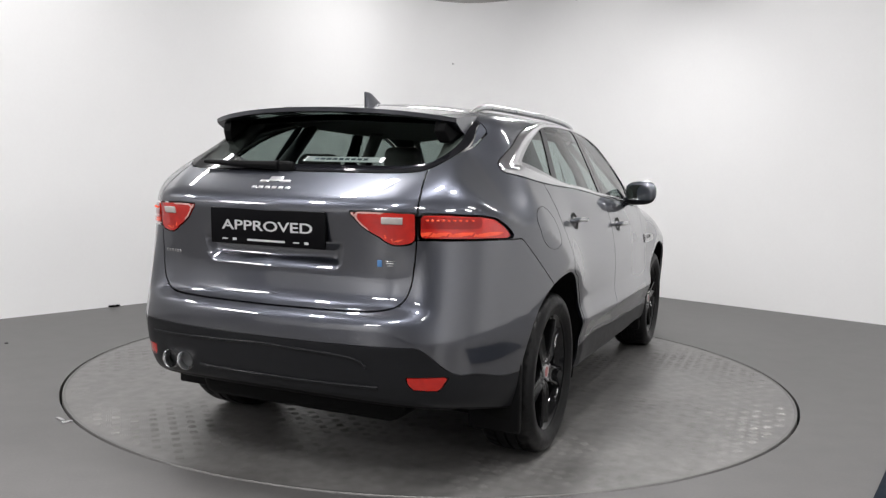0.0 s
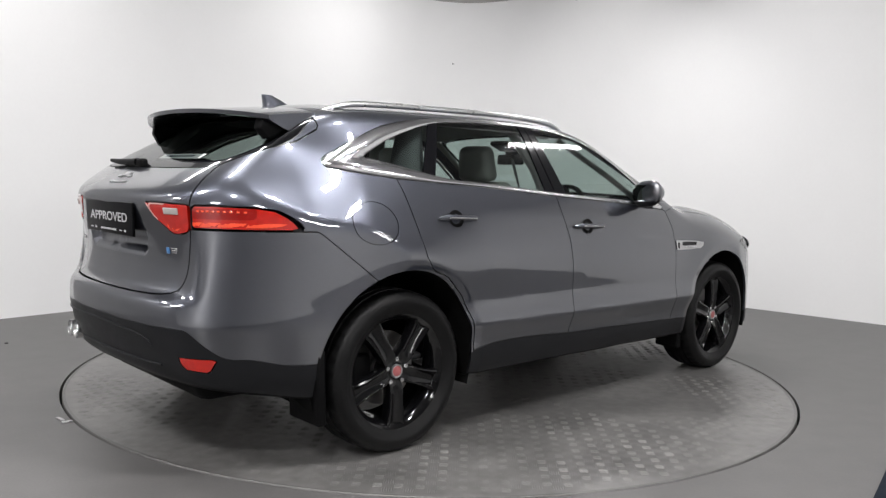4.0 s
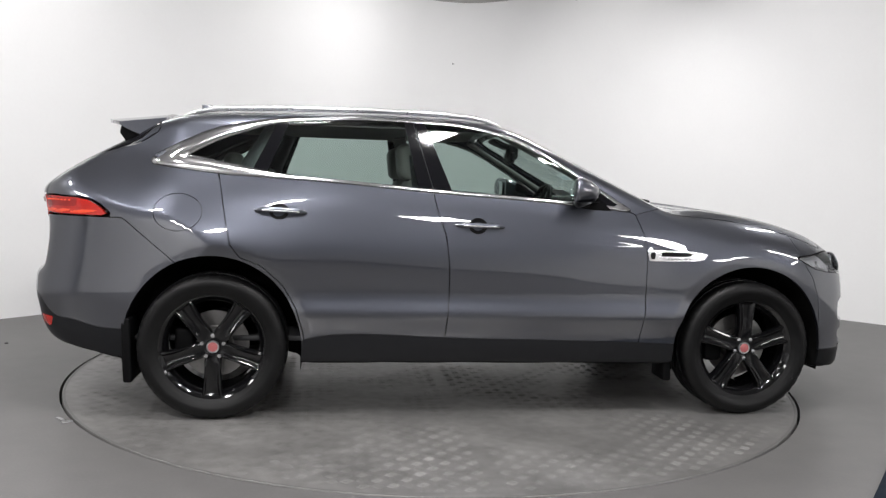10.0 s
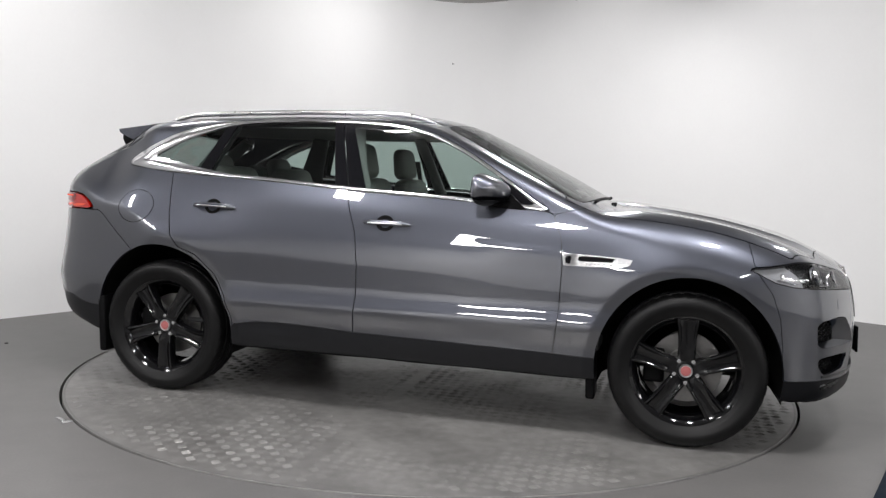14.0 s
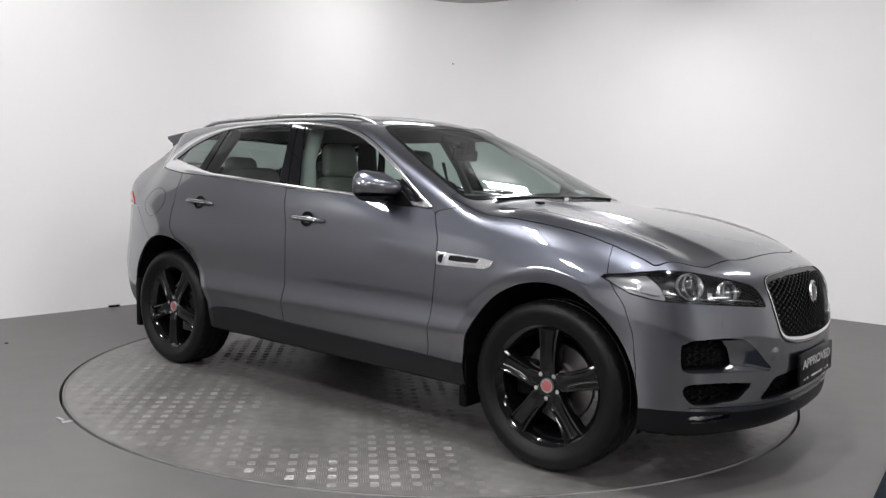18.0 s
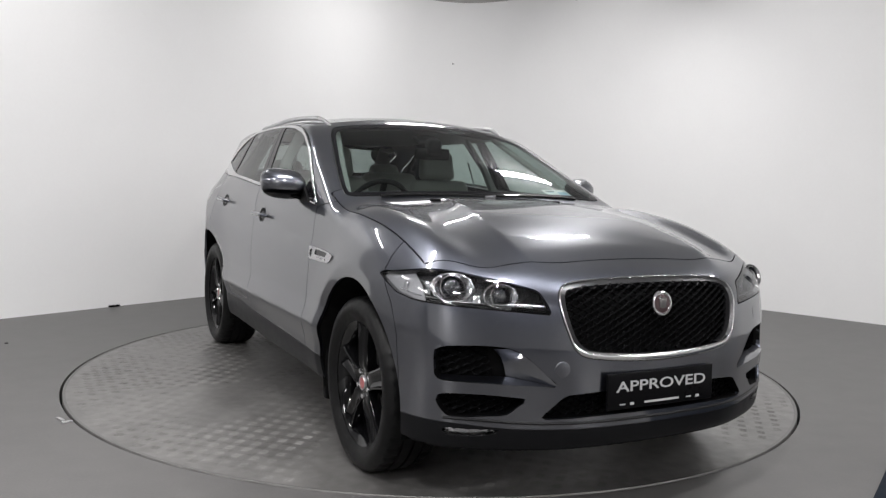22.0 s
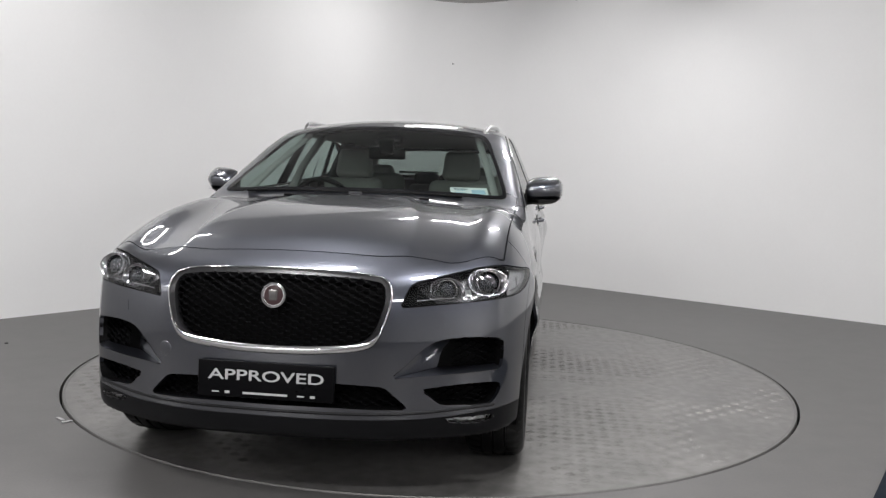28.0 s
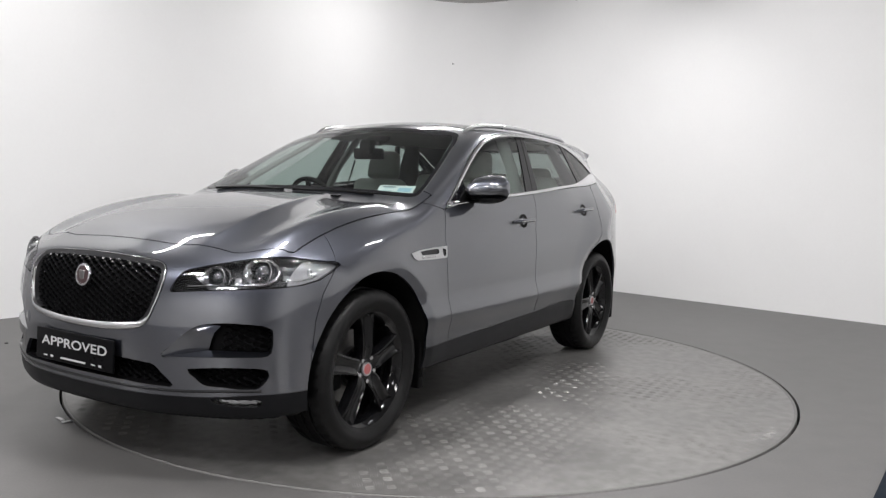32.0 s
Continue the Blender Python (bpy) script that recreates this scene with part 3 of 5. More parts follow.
def end_on(loop, front, smooth=True, limit=1.0):
    """A region of the nose or tail, mirrored, from a loop in |y| and z."""
    return lambda x, y, z: np.maximum(loop_distance(loop, np.abs(y), z, smooth), limit - (x if front else -x))


def end_side(loop, front, side, smooth=True, limit=1.0):
    return lambda x, y, z: np.maximum(np.maximum(loop_distance(loop, np.abs(y), z, smooth), limit - (x if front else -x)), .02 - side * y)


SIDES = ((-1, "right"), (1, "left"))
AXLE_F, AXLE_R, HUB_Z = 1.437, -1.437, .372


def ellipse(x, z, cx, cz, rx, rz):
    q = np.sqrt(((x - cx) / rx) ** 2 + ((z - cz) / rz) ** 2)
    return (q - 1) * min(rx, rz)


def on_tail(y, z):
    lo, hi = 1.8, 2.6
    for _ in range(40):
        m = (lo + hi) / 2
        if solid(np.array([-m]), np.array([y]), np.array([z]))[0] < 0:
            lo = m
        else:
            hi = m
    c = np.array([[-lo, y, z]])
    return Vector(c[0]), Vector(gradient(c)[0])


def on_nose(y, z):
    lo, hi = 1.6, 2.5
    for _ in range(40):
        m = (lo + hi) / 2
        if solid(np.array([m]), np.array([y]), np.array([z]))[0] < 0:
            lo = m
        else:
            hi = m
    c = np.array([[lo, y, z]])
    return Vector(c[0]), Vector(gradient(c)[0])


# wheel openings
for cx, rx, rz in ((AXLE_F, .435, .462), (AXLE_R, .445, .478)):
    carve(lambda x, y, z: np.maximum(ellipse(x, z, cx, HUB_Z - .005, rx, rz), .45 - np.abs(y)), 0)
# underside
part("underbody", skin_mesh("underbody", carve(lambda x, y, z: z - (UNDER(x) + .012), 0), 0), M_BLACK, CAR, "black underbody")

# glass and roof
WINDSCREEN = [0, 1.572, .3, 1.565, .525, 1.545, .608, 1.51, .668, 1.408, .737, 1.268, .770, 1.185, .745, 1.160, .5, 1.170, 0, 1.180]
LOOP_WS = WINDSCREEN + [v for i in range(len(WINDSCREEN) // 2 - 2, 0, -1) for v in (-WINDSCREEN[2 * i], WINDSCREEN[2 * i + 1])]
ws = carve(lambda x, y, z: np.maximum(np.maximum(loop_distance(LOOP_WS, y, z), -.2 - x), x - 1.15), .004)
wd = lambda x, y, z: loop_distance(LOOP_WS, y, z)
part("windscreen", skin_mesh("windscreen", piece_of(ws, wd, .018), 0), M_GLASS, CAR, "clear windscreen")
part("windscreen_border", skin_mesh("windscreen_border", piece_of(ws, lambda x, y, z: -.018 - wd(x, y, z)), .004), M_GLOSS, CAR, "black printed border of the windscreen")

DLO = [-1.768, 1.312, -1.755, 1.291, -1.70, 1.281, -1.4, 1.248, -.88, 1.222, -.32, 1.182, .25, 1.150, .60, 1.123, .755, 1.110, .66, 1.175, .53, 1.262, .40, 1.345, .25, 1.43, .07, 1.506, -.16, 1.553, -.44, 1.570, -.75, 1.570, -1.10, 1.550, -1.30, 1.520, -1.46, 1.480, -1.61, 1.412, -1.71, 1.360, -1.752, 1.335]
def leaning(x, z, low, high):
    """Signed distance ahead of a line that leans from x = low at z 1.18 to x = high at z 1.54."""
    return (x - (low + (high - low) * (z - 1.18) / .36)) * .92


# each flank: window surround, panes, doors, wings
PANELS = {}
DOOR_F = [-.330, 1.19, -.31, 1.10, -.262, .96, -.243, .80, -.243, .62, -.258, .44, -.268, .292, .3, .28, .78, .28, .800, .42, .822, .60, .830, .85, .818, .98, .77, 1.098, .5, 1.2, 0, 1.24]
DOOR_R = [-1.425, 1.262, -1.408, 1.20, -1.37, 1.0, -1.345, .90, -1.30, .838, -1.2, .80, -1.09, .70, -1.02, .58, -.985, .45, -.97, .292, -.6, .28, -.268, .292, -.258, .44, -.243, .62, -.243, .80, -.262, .96, -.31, 1.10, -.330, 1.19, -.6, 1.26, -1.0, 1.29]
CLAD = [-1.05, .2, -1.0, .40, -.975, .425, -.85, .447, -.70, .452, -.5, .447, -.268, .435, .3, .425, .80, .412, 1.0, .405, 1.1, .2]
FENDER = [.77, 1.098, .818, .98, .830, .85, .822, .60, .800, .42, .78, .2, 1.2, .2, 1.85, .2, 1.86, .50, 1.84, .66, 1.80, .77, 1.72, .88, 1.69, 1.0, 1.5, 1.2, 1.2, 1.2, .95, 1.14]
for s, word in SIDES:
    frame_piece = carve(flank(DLO, s, inner=.4), .004)
    opening = lambda x, y, z: loop_distance(DLO, x, z) + .019 + .056 * sstep(-1.0, -1.58, x)
    inner = piece_of(frame_piece, opening)
    part("window_surround", trim_mesh("window_surround", piece_of(frame_piece, lambda x, y, z: -opening(x, y, z)), lambda x, y, z: 1 + 2 * loop_distance(DLO, x, z) / (.019 + .056 * sstep(-1.0, -1.58, x))), M_CHROME, CAR, "bright metal window surround")
    quarter = piece_of(inner, lambda x, y, z: leaning(x, z, -1.300, -1.13))
    rear = piece_of(piece_of(inner, lambda x, y, z: -leaning(x, z, -1.215, -1.075)), lambda x, y, z: leaning(x, z, -.40, -.475))
    front = piece_of(inner, lambda x, y, z: -leaning(x, z, -.225, -.365))
    sail = piece_of(front, lambda x, y, z: .50 - x)
    front = piece_of(front, lambda x, y, z: x - .50)
    post = piece_of(piece_of(inner, lambda x, y, z: -leaning(x, z, -.40, -.475)), lambda x, y, z: leaning(x, z, -.225, -.365))
    post_r = piece_of(piece_of(inner, lambda x, y, z: -leaning(x, z, -1.300, -1.13)), lambda x, y, z: leaning(x, z, -1.215, -1.075))
    seam = lambda x, y, z: leaning(x, z, -.322, -.425)
    PANELS[s] = dict(sail=sail, quarter=quarter, rear=rear, front=front, post=post, post_r=post_r)
    PANELS[s]["post_a"], PANELS[s]["post_b"] = piece_of(post, seam, .003), piece_of(post, lambda x, y, z: .003 - seam(x, y, z))

TG_GLASS = [0, 1.268, .3, 1.268, .50, 1.272, .585, 1.290, .63, 1.34, .645, 1.41, .635, 1.475, .60, 1.515, .3, 1.53, 0, 1.54, -.3, 1.53, -.60, 1.515, -.635, 1.475, -.645, 1.41, -.63, 1.34, -.585, 1.290, -.50, 1.272, -.3, 1.268]
rear_glass = carve(lambda x, y, z: np.maximum(loop_distance(TG_GLASS, y, z), x + 1.70), .004)

# lamps, grille and intakes in the nose
HEADLAMP = [.945, .884, .90, .896, .875, .905, .82, .916, .75, .911, .70, .902, .60, .880, .535, .863, .505, .852, .490, .825, .477, .790, .474, .772, .50, .772, .60, .780, .753, .791, .875, .801, .905, .813, .935, .835, .95, .860]
LAMP_BACK = lambda x, y, z: (1.69 + (.882 - z) * 2.05 - x) * .44
GRILLE = [0, .898, .26, .891, .375, .880, .425, .855, .440, .810, .432, .755, .415, .700, .390, .645, .335, .613, .17, .594, 0, .590]
GRILLE_IN = [0, .880, .26, .874, .370, .864, .405, .846, .414, .80, .404, .745, .388, .696, .358, .655, .308, .634, .17, .618, 0, .614]
mirror_loop = lambda l: l + [v for i in range(len(l) // 2 - 2, 0, -1) for v in (-l[2 * i], l[2 * i + 1])]
GRILLE, GRILLE_IN = mirror_loop(GRILLE), mirror_loop(GRILLE_IN)
INTAKE_UP = [.846, .628, .83, .644, .79, .652, .70, .656, .62, .648, .575, .628, .53, .59, .49, .55, .445, .508, .50, .510, .60, .514, .70, .518, .79, .521, .832, .524, .846, .545]
INTAKE_LOW = [.840, .458, .828, .472, .79, .477, .70, .477, .60, .469, .555, .460, .59, .43, .625, .402, .70, .396, .785, .387, .815, .398, .836, .43]
INTAKE_MID = [0, .490, .25, .487, .40, .478, .425, .472, .46, .440, .505, .392, .45, .388, .25, .394, 0, .394]
FOG = [.812, .345, .74, .345, .655, .347, .640, .338, .66, .328, .74, .318, .812, .322]
nose_parts = {"grille": carve(lambda x, y, z: np.maximum(loop_distance(GRILLE, y, z), 1.0 - x), .003)}
for s, _ in SIDES:
    nose_parts["lamp", s] = carve(lambda x, y, z: np.maximum(end_side(HEADLAMP, True, s, True, 1.5)(x, y, z), LAMP_BACK(x, y, z)), .004)
    nose_parts["up", s] = carve(end_side(INTAKE_UP, True, s, True, 1.6), 0)
    nose_parts["low", s] = carve(end_side(INTAKE_LOW, True, s, True, 1.6), 0)
    nose_parts["fog", s] = carve(end_side(FOG, True, s, True, 1.6), .002)
nose_parts["mid"] = carve(lambda x, y, z: np.maximum(loop_distance(mirror_loop(INTAKE_MID), y, z), 1.6 - x), 0)

# tail lamps and tailgate
LAMP_OUT = [.624, 1.117, .70, 1.119, .80, 1.113, .83, 1.103, .853, 1.075, .868, 1.045, .872, 1.022, .80, 1.022, .70, 1.023, .624, 1.024]
LAMP_IN = [.36, 1.122, .45, 1.124, .612, 1.120, .612, 1.020, .594, 1.004, .56, .996, .525, .997, .50, 1.008, .480, 1.024, .455, 1.036, .415, 1.062]
tail_parts = {}
for s, _ in SIDES:
    tail_parts["out", s] = carve(end_side(LAMP_OUT, False, s, False, 1.5), .009)
    tail_parts["in", s] = carve(end_side(LAMP_IN, False, s, False, 1.5), .006)
    tail_parts["refl", s] = carve(end_side([.60, .500, .742, .500, .712, .442, .62, .450], False, s, False, 1.5), .003)
RECESS = [.348, 1.134, .338, 1.0, .325, .91, .30, .884, -.30, .884, -.325, .91, -.338, 1.0, -.348, 1.134]
tail_parts["recess"] = carve(lambda x, y, z: np.maximum(loop_distance(RECESS, y, z, False), x + 2.0), 0)
TAILGATE = [0, .738, .35, .740, .50, .748, .565, .775, .595, .83, .607, .92, .614, 1.02, .617, 1.16, .60, 1.24, .59, 1.30, .66, 1.42, .66, 1.7]
TAILGATE = mirror_loop(TAILGATE + [0, 1.75])
tailgate_skin = carve(lambda x, y, z: np.maximum(loop_distance(TAILGATE, y, z), x + 1.74), .006)
REAR_BUMPER = lambda x, y, z: np.maximum((z - .765 - (np.minimum(1.019, 1.023 - (x + 1.88) * .8075) - .765) * sstep(.57, .60, np.abs(y))) * .78, x + 1.55)
rear_bumper = carve(REAR_BUMPER, .004)
BUMP_PAINT = lambda x, y, z: (.618 - .118 * sstep(.64, .78, np.abs(y)) - .035 * sstep(.80, .88, np.abs(y))) - z

hood_region = lambda x, y, z: np.maximum(np.maximum(x - (2.066 - .05 * sstep(.3, .6, np.abs(y)) - .13 * sstep(.60, .84, np.abs(y))), np.abs(y) - .828), np.maximum(.82 - x, .88 - z))
hood = carve(hood_region, .005)
cladding = {}
for s, _ in SIDES:
    cladding[s] = carve(flank(CLAD, s, False, .5), .002)
    PANELS[s]["fender"] = carve(flank(FENDER, s, False, .4), .003)
    PANELS[s]["door_f"] = carve(flank(DOOR_F, s, False, .4), .005)
    PANELS[s]["door_r"] = carve(flank(DOOR_R, s, False, .4), .005)
fuel = carve(lambda x, y, z: np.maximum(ellipse(x, z, -1.605, 1.054, .118, .092), .4 + y), .003)
roof_region = lambda x, y, z: np.maximum(np.maximum(np.abs(y) - .50, 1.50 - z), np.maximum(x + .02, -1.55 - x))
roof_glass = carve(roof_region, .004)
front_bumper = carve(lambda x, y, z: np.maximum(1.66 - x, z - .985), 0)
part("body_shell", skin_mesh("body_shell", REST), M_PAINT, CAR, "dark grey metallic painted body shell")
part("roof_panel", skin_mesh("roof_panel", roof_glass), M_ROOFGLASS, CAR, "dark glass roof panel")
part("bonnet", skin_mesh("bonnet", hood), M_PAINT, CAR)
part("fuel_flap", skin_mesh("fuel_flap", fuel, .006), M_PAINT, CAR)
LIP = lambda x, y, z: z - (.350 + .018 * sstep(.55, .85, np.abs(y)))
bumper_f = part("front_bumper", skin_mesh("front_bumper", piece_of(front_bumper, lambda x, y, z: -LIP(x, y, z))), M_PAINT, CAR)
part("lower_lip", skin_mesh("lower_lip", piece_of(front_bumper, LIP, .002), .01), M_LIP, bumper_f, "dark grey plastic lower lip")
bumper_r = part("rear_bumper", skin_mesh("rear_bumper", piece_of(rear_bumper, BUMP_PAINT, .001)), M_PAINT, CAR)
part("lower_bumper", skin_mesh("lower_bumper", piece_of(rear_bumper, lambda x, y, z: .001 - BUMP_PAINT(x, y, z)), .012), M_CLAD, bumper_r, "dark grey plastic lower bumper")

DOORS = {}
for s, word in SIDES:
    q = PANELS[s]
    part("front_wing", skin_mesh("front_wing", q["fender"]), M_PAINT, CAR)
    for key, name, pane, bar in (("door_f", "front_door", "front", "post_b"), ("door_r", "rear_door", "rear", "post_a")):
        d = part(name, skin_mesh(name, q[key]), M_PAINT, CAR)
        DOORS[s, key] = d
        part("window", skin_mesh("window", q[pane], 0, -.003), M_GLASS, d, "clear side window")
        part("pillar_trim", skin_mesh("pillar_trim", q[bar], .01), M_GLOSS, d, "gloss black pillar trim")
        if key == "door_f":
            part("mirror_sail", skin_mesh("mirror_sail", q["sail"], .006), M_GLOSS, d, "gloss black corner panel")
        if key == "door_r":
            part("rear_trim", skin_mesh("rear_trim", q["post_r"], .01), M_GLOSS, d, "gloss black trim")
    part("quarter_window", skin_mesh("quarter_window", q["quarter"], 0, -.003), M_GLASS, CAR, "clear quarter window")
    part("sill_cladding", skin_mesh("sill_cladding", cladding[s], .012), M_CLAD, CAR, "dark grey plastic sill cladding")

tailgate = part("tailgate", skin_mesh("tailgate", tailgate_skin), M_PAINT, CAR)
gd = lambda x, y, z: loop_distance(TG_GLASS, y, z)
part("rear_window", skin_mesh("rear_window", piece_of(rear_glass, gd, .03), 0), M_REARGLASS, tailgate, "clear rear window")
part("rear_window_border", skin_mesh("rear_window_border", piece_of(rear_glass, lambda x, y, z: -.03 - gd(x, y, z)), .004), M_GLOSS, tailgate, "black border of the rear window")
p, f = tail_parts["recess"]
deep = -np.where(p[:, 2] > 1.06, sstep(0, .012, 1.134 - p[:, 2]), 1) * sstep(0, .052, -loop_distance(RECESS[2:-2], p[:, 1], p[:, 2], False)) * .036
part("plate_recess", mesh_of("plate_recess", p + gradient(p) * deep[:, None], f), M_PAINT, tailgate)


# lamps
def headlamp(s):
    piece = nose_parts["lamp", s]
    lens = part("headlamp", skin_mesh("headlamp", piece, .0), M_LENS, CAR, "clear headlamp lens")
    p, f = piece
    n = gradient(p)
    for name, sign, mat, words in (("lamp_bowl", 1, M_SHROUD, "satin silver lamp bowl"), ("lamp_shroud", -1, M_BLACK, "black lamp shroud")):
        half = piece_of(piece, lambda x, y, z: -sign * (np.abs(y) - .545 - (.84 - z) * 1.2))
        part(name, mesh_of(name, half[0] - gradient(half[0]) * .038, half[1], gradient(half[0])), mat, lens, words)
    corner = piece_of(piece, lambda x, y, z: .868 - np.abs(y))
    part("lamp_corner", mesh_of("lamp_corner", corner[0] - gradient(corner[0]) * .022, corner[1], gradient(corner[0])), M_FROST, lens, "frosted silver lamp corner")
    e = skin_mesh("lamp_edge", (p, f), .038)
    b = bmesh.new()
    b.from_mesh(e)
    bmesh.ops.delete(b, geom=b.faces[:len(f)], context="FACES_ONLY")
    part("lamp_edge", b, M_SHROUD, lens)
    for yy, zz, r in ((.788, .868, .056), (.637, .842, .046)):
        c = np.array([[NOSE(zz) - NBOW(yy), s * yy, zz]])
        n0 = Vector(gradient(c)[0])
        ax = (n0 + Vector((1.2, 0, .05))).normalized()
        m = Matrix.Translation(Vector(c[0]) - n0 * .024) @ ax.to_track_quat("Z", "Y").to_matrix().to_4x4()
        dish = revolve([(r * .82, -.016), (r * .90, -.010), (r * 1.10, .0), (r * 1.30, .008), (r * 1.36, .008), (r * 1.38, .0)], 12)
        bmesh.ops.scale(dish, vec=(1.08, .74, 1), verts=dish.verts)
        bmesh.ops.transform(dish, matrix=m, verts=dish.verts)
        part("reflector_dish", dish, M_BOWL, lens, "silver reflector dish")
        for name, prof, mat in (("reflector_ring", [(r * .74, -.02), (r * .76, .006), (r * .79, .011), (r * .82, .010), (r * .83, .0), (r * .83, -.02)], M_LAMPGREY),
                                ("projector_lens", [(0, .016), (r * .3, .0145), (r * .52, .008), (r * .66, -.003), (r * .68, -.02)], M_LENSBALL),
                                ("bezel", [(r * .66, -.012), (r * .70, -.004), (r * .73, -.012)], M_GLOSS)):
            b = revolve(prof, 40)
            bmesh.ops.transform(b, matrix=m, verts=b.verts)
            part(name, b, mat, lens)
    # a bright line along the lamp's foot
    foot = [(.915, .838), (.89, .822), (.80, .812), (.70, .808), (.60, .803), (.53, .797)]
    pts = []
    for yy, zz in foot:
        c = np.array([[NOSE(zz) - NBOW(yy), s * yy, zz]])
        pts.append(Vector(c[0]) - Vector(gradient(c)[0]) * .020)
    part("light_blade", tube(pts, .0032, 8), M_LAMPGREY, lens, "bright line of the running light")
    # bright blades between the projectors and the indicator strip at the outer end
    for yy, zz, w, h, mat in ((.715, .825, .03, .03, M_LAMPGREY), (.862, .838, .03, .022, M_LAMPGREY), (.905, .852, .02, .035, M_LAMPGREY)):
        c = np.array([[NOSE(zz) - NBOW(yy), s * yy, zz]])
        n0 = Vector(gradient(c)[0])
        m = Matrix.Translation(Vector(c[0]) - n0 * .026) @ n0.to_track_quat("Z", "Y").to_matrix().to_4x4()
        b = block((w, h, .012), .004)
        bmesh.ops.transform(b, matrix=m, verts=b.verts)
        part("light_guide", b, mat, lens)


M_BOWL = plain("lamp_bowl_grey", (.34, .34, .35), .16, metal=1.0)
M_PINK = plain("pale_pink_lens", (.55, .30, .28), .2, coat=.6)
M_REVERSE = plain("pale_reversing_lens", (.42, .39, .37), .2, coat=.5)
M_SHROUD = plain("lamp_bowl_satin", (.07, .07, .073), .25, metal=.8)
M_LENSBALL = plain("projector_glass", (.02, .022, .026), .03, coat=1.0)
M_FROST = plain("frosted_lamp_plastic", (.22, .22, .23), .25, coat=.6)
M_MESH = plain("black_grille_mesh", (.006, .006, .0066), .22, spec=.5)
for s, _ in SIDES:
    headlamp(s)
    for key in ("up", "low"):
        p, f = nose_parts[key, s]
        n = gradient(p)
        wall = skin_mesh("intake", (p, f), .085)
        b = bmesh.new()
        b.from_mesh(wall)
        bmesh.ops.delete(b, geom=b.faces[:len(f)], context="FACES_ONLY")
        duct = part("intake_duct", b, M_BLACK, bumper_f, "black air intake")
        part("intake_back", mesh_of("intake_back", p - n * .08, f, n), M_BLACK, bumper_f, "black intake back")
    fog = part("fog_lamp", skin_mesh("fog_lamp", nose_parts["fog", s], .0, .0), M_LENS, bumper_f, "slim clear fog lamp")
    p, f = nose_parts["fog", s]
    part("fog_bowl", mesh_of("fog_bowl", p - gradient(p) * .02, f, gradient(p)), M_LAMPGREY, fog)
    outer_lamp = part("tail_lamp", skin_mesh("tail_lamp", tail_parts["out", s], .02, .002), M_RED, CAR, "red tail lamp")
    part("light_bar", skin_mesh("light_bar", piece_of(tail_parts["out", s], lambda x, y, z: np.maximum(np.abs(z - 1.042) - .009, np.abs(y) - .85)), .002, .0035), M_BRIGHTRED, outer_lamp, "bright red light bar")
    part("lens_band", skin_mesh("lens_band", piece_of(tail_parts["out", s], lambda x, y, z: np.maximum(np.abs(z - 1.086) - .022, np.abs(y) - .80)), .002, .003), M_DEEPRED, outer_lamp, "deep red upper lens")
    for k in range(9):
        yy = .65 + .016 * k
        c, n0 = on_tail(s * yy, 1.095)
        part("lens_dot", block((.012, .010, .008), .002, c + n0 * .002), M_BRIGHTRED, outer_lamp)
    lamp = part("tail_lamp", skin_mesh("tail_lamp", tail_parts["in", s], .02, .002), M_RED, tailgate, "red tail lamp on the tailgate")
    part("clear_band", skin_mesh("clear_band", piece_of(tail_parts["in", s], lambda x, y, z: np.maximum(np.maximum(-.009 - loop_distance(LAMP_IN, np.abs(y), z, False), 1.05 - z), np.abs(y) - .50)), .002, .0035), M_PINK, lamp, "pale pink clear band")
    c = np.array([[-(TAIL(1.09) - TBOW(.53)), s * .53, 1.09]])
    n0 = Vector(gradient(c)[0])
    part("light_bar", skin_mesh("light_bar", piece_of(tail_parts["in", s], lambda x, y, z: np.maximum(np.maximum(np.abs(loop_distance(LAMP_IN, np.abs(y), z, False) + .017) - .006, z - 1.045), np.abs(y) - .586)), .002, .0035), M_BRIGHTRED, lamp, "bright red light bar")
    b = block((.082, .027, .008), .003)
    bmesh.ops.transform(b, matrix=Matrix.Translation(Vector(c[0]) + n0 * .001) @ n0.to_track_quat("Z", "Y").to_matrix().to_4x4(), verts=b.verts)
    part("reversing_lamp", b, M_REVERSE, lamp, "pale grey reversing lamp")
    part("reflector", skin_mesh("reflector", tail_parts["refl", s], .01, -.002), M_REFLECT, bumper_r, "red reflector in the bumper")
p, f = nose_parts["mid"]
n = gradient(p)
b = bmesh.new()
b.from_mesh(skin_mesh("intake", (p, f), .075))
bmesh.ops.delete(b, geom=b.faces[:len(f)], context="FACES_ONLY")
part("intake_duct", b, M_BLACK, bumper_f, "black air intake")
part("intake_back", mesh_of("intake_back", p - n * .07, f, n), M_BLACK, bumper_f, "black lower intake")

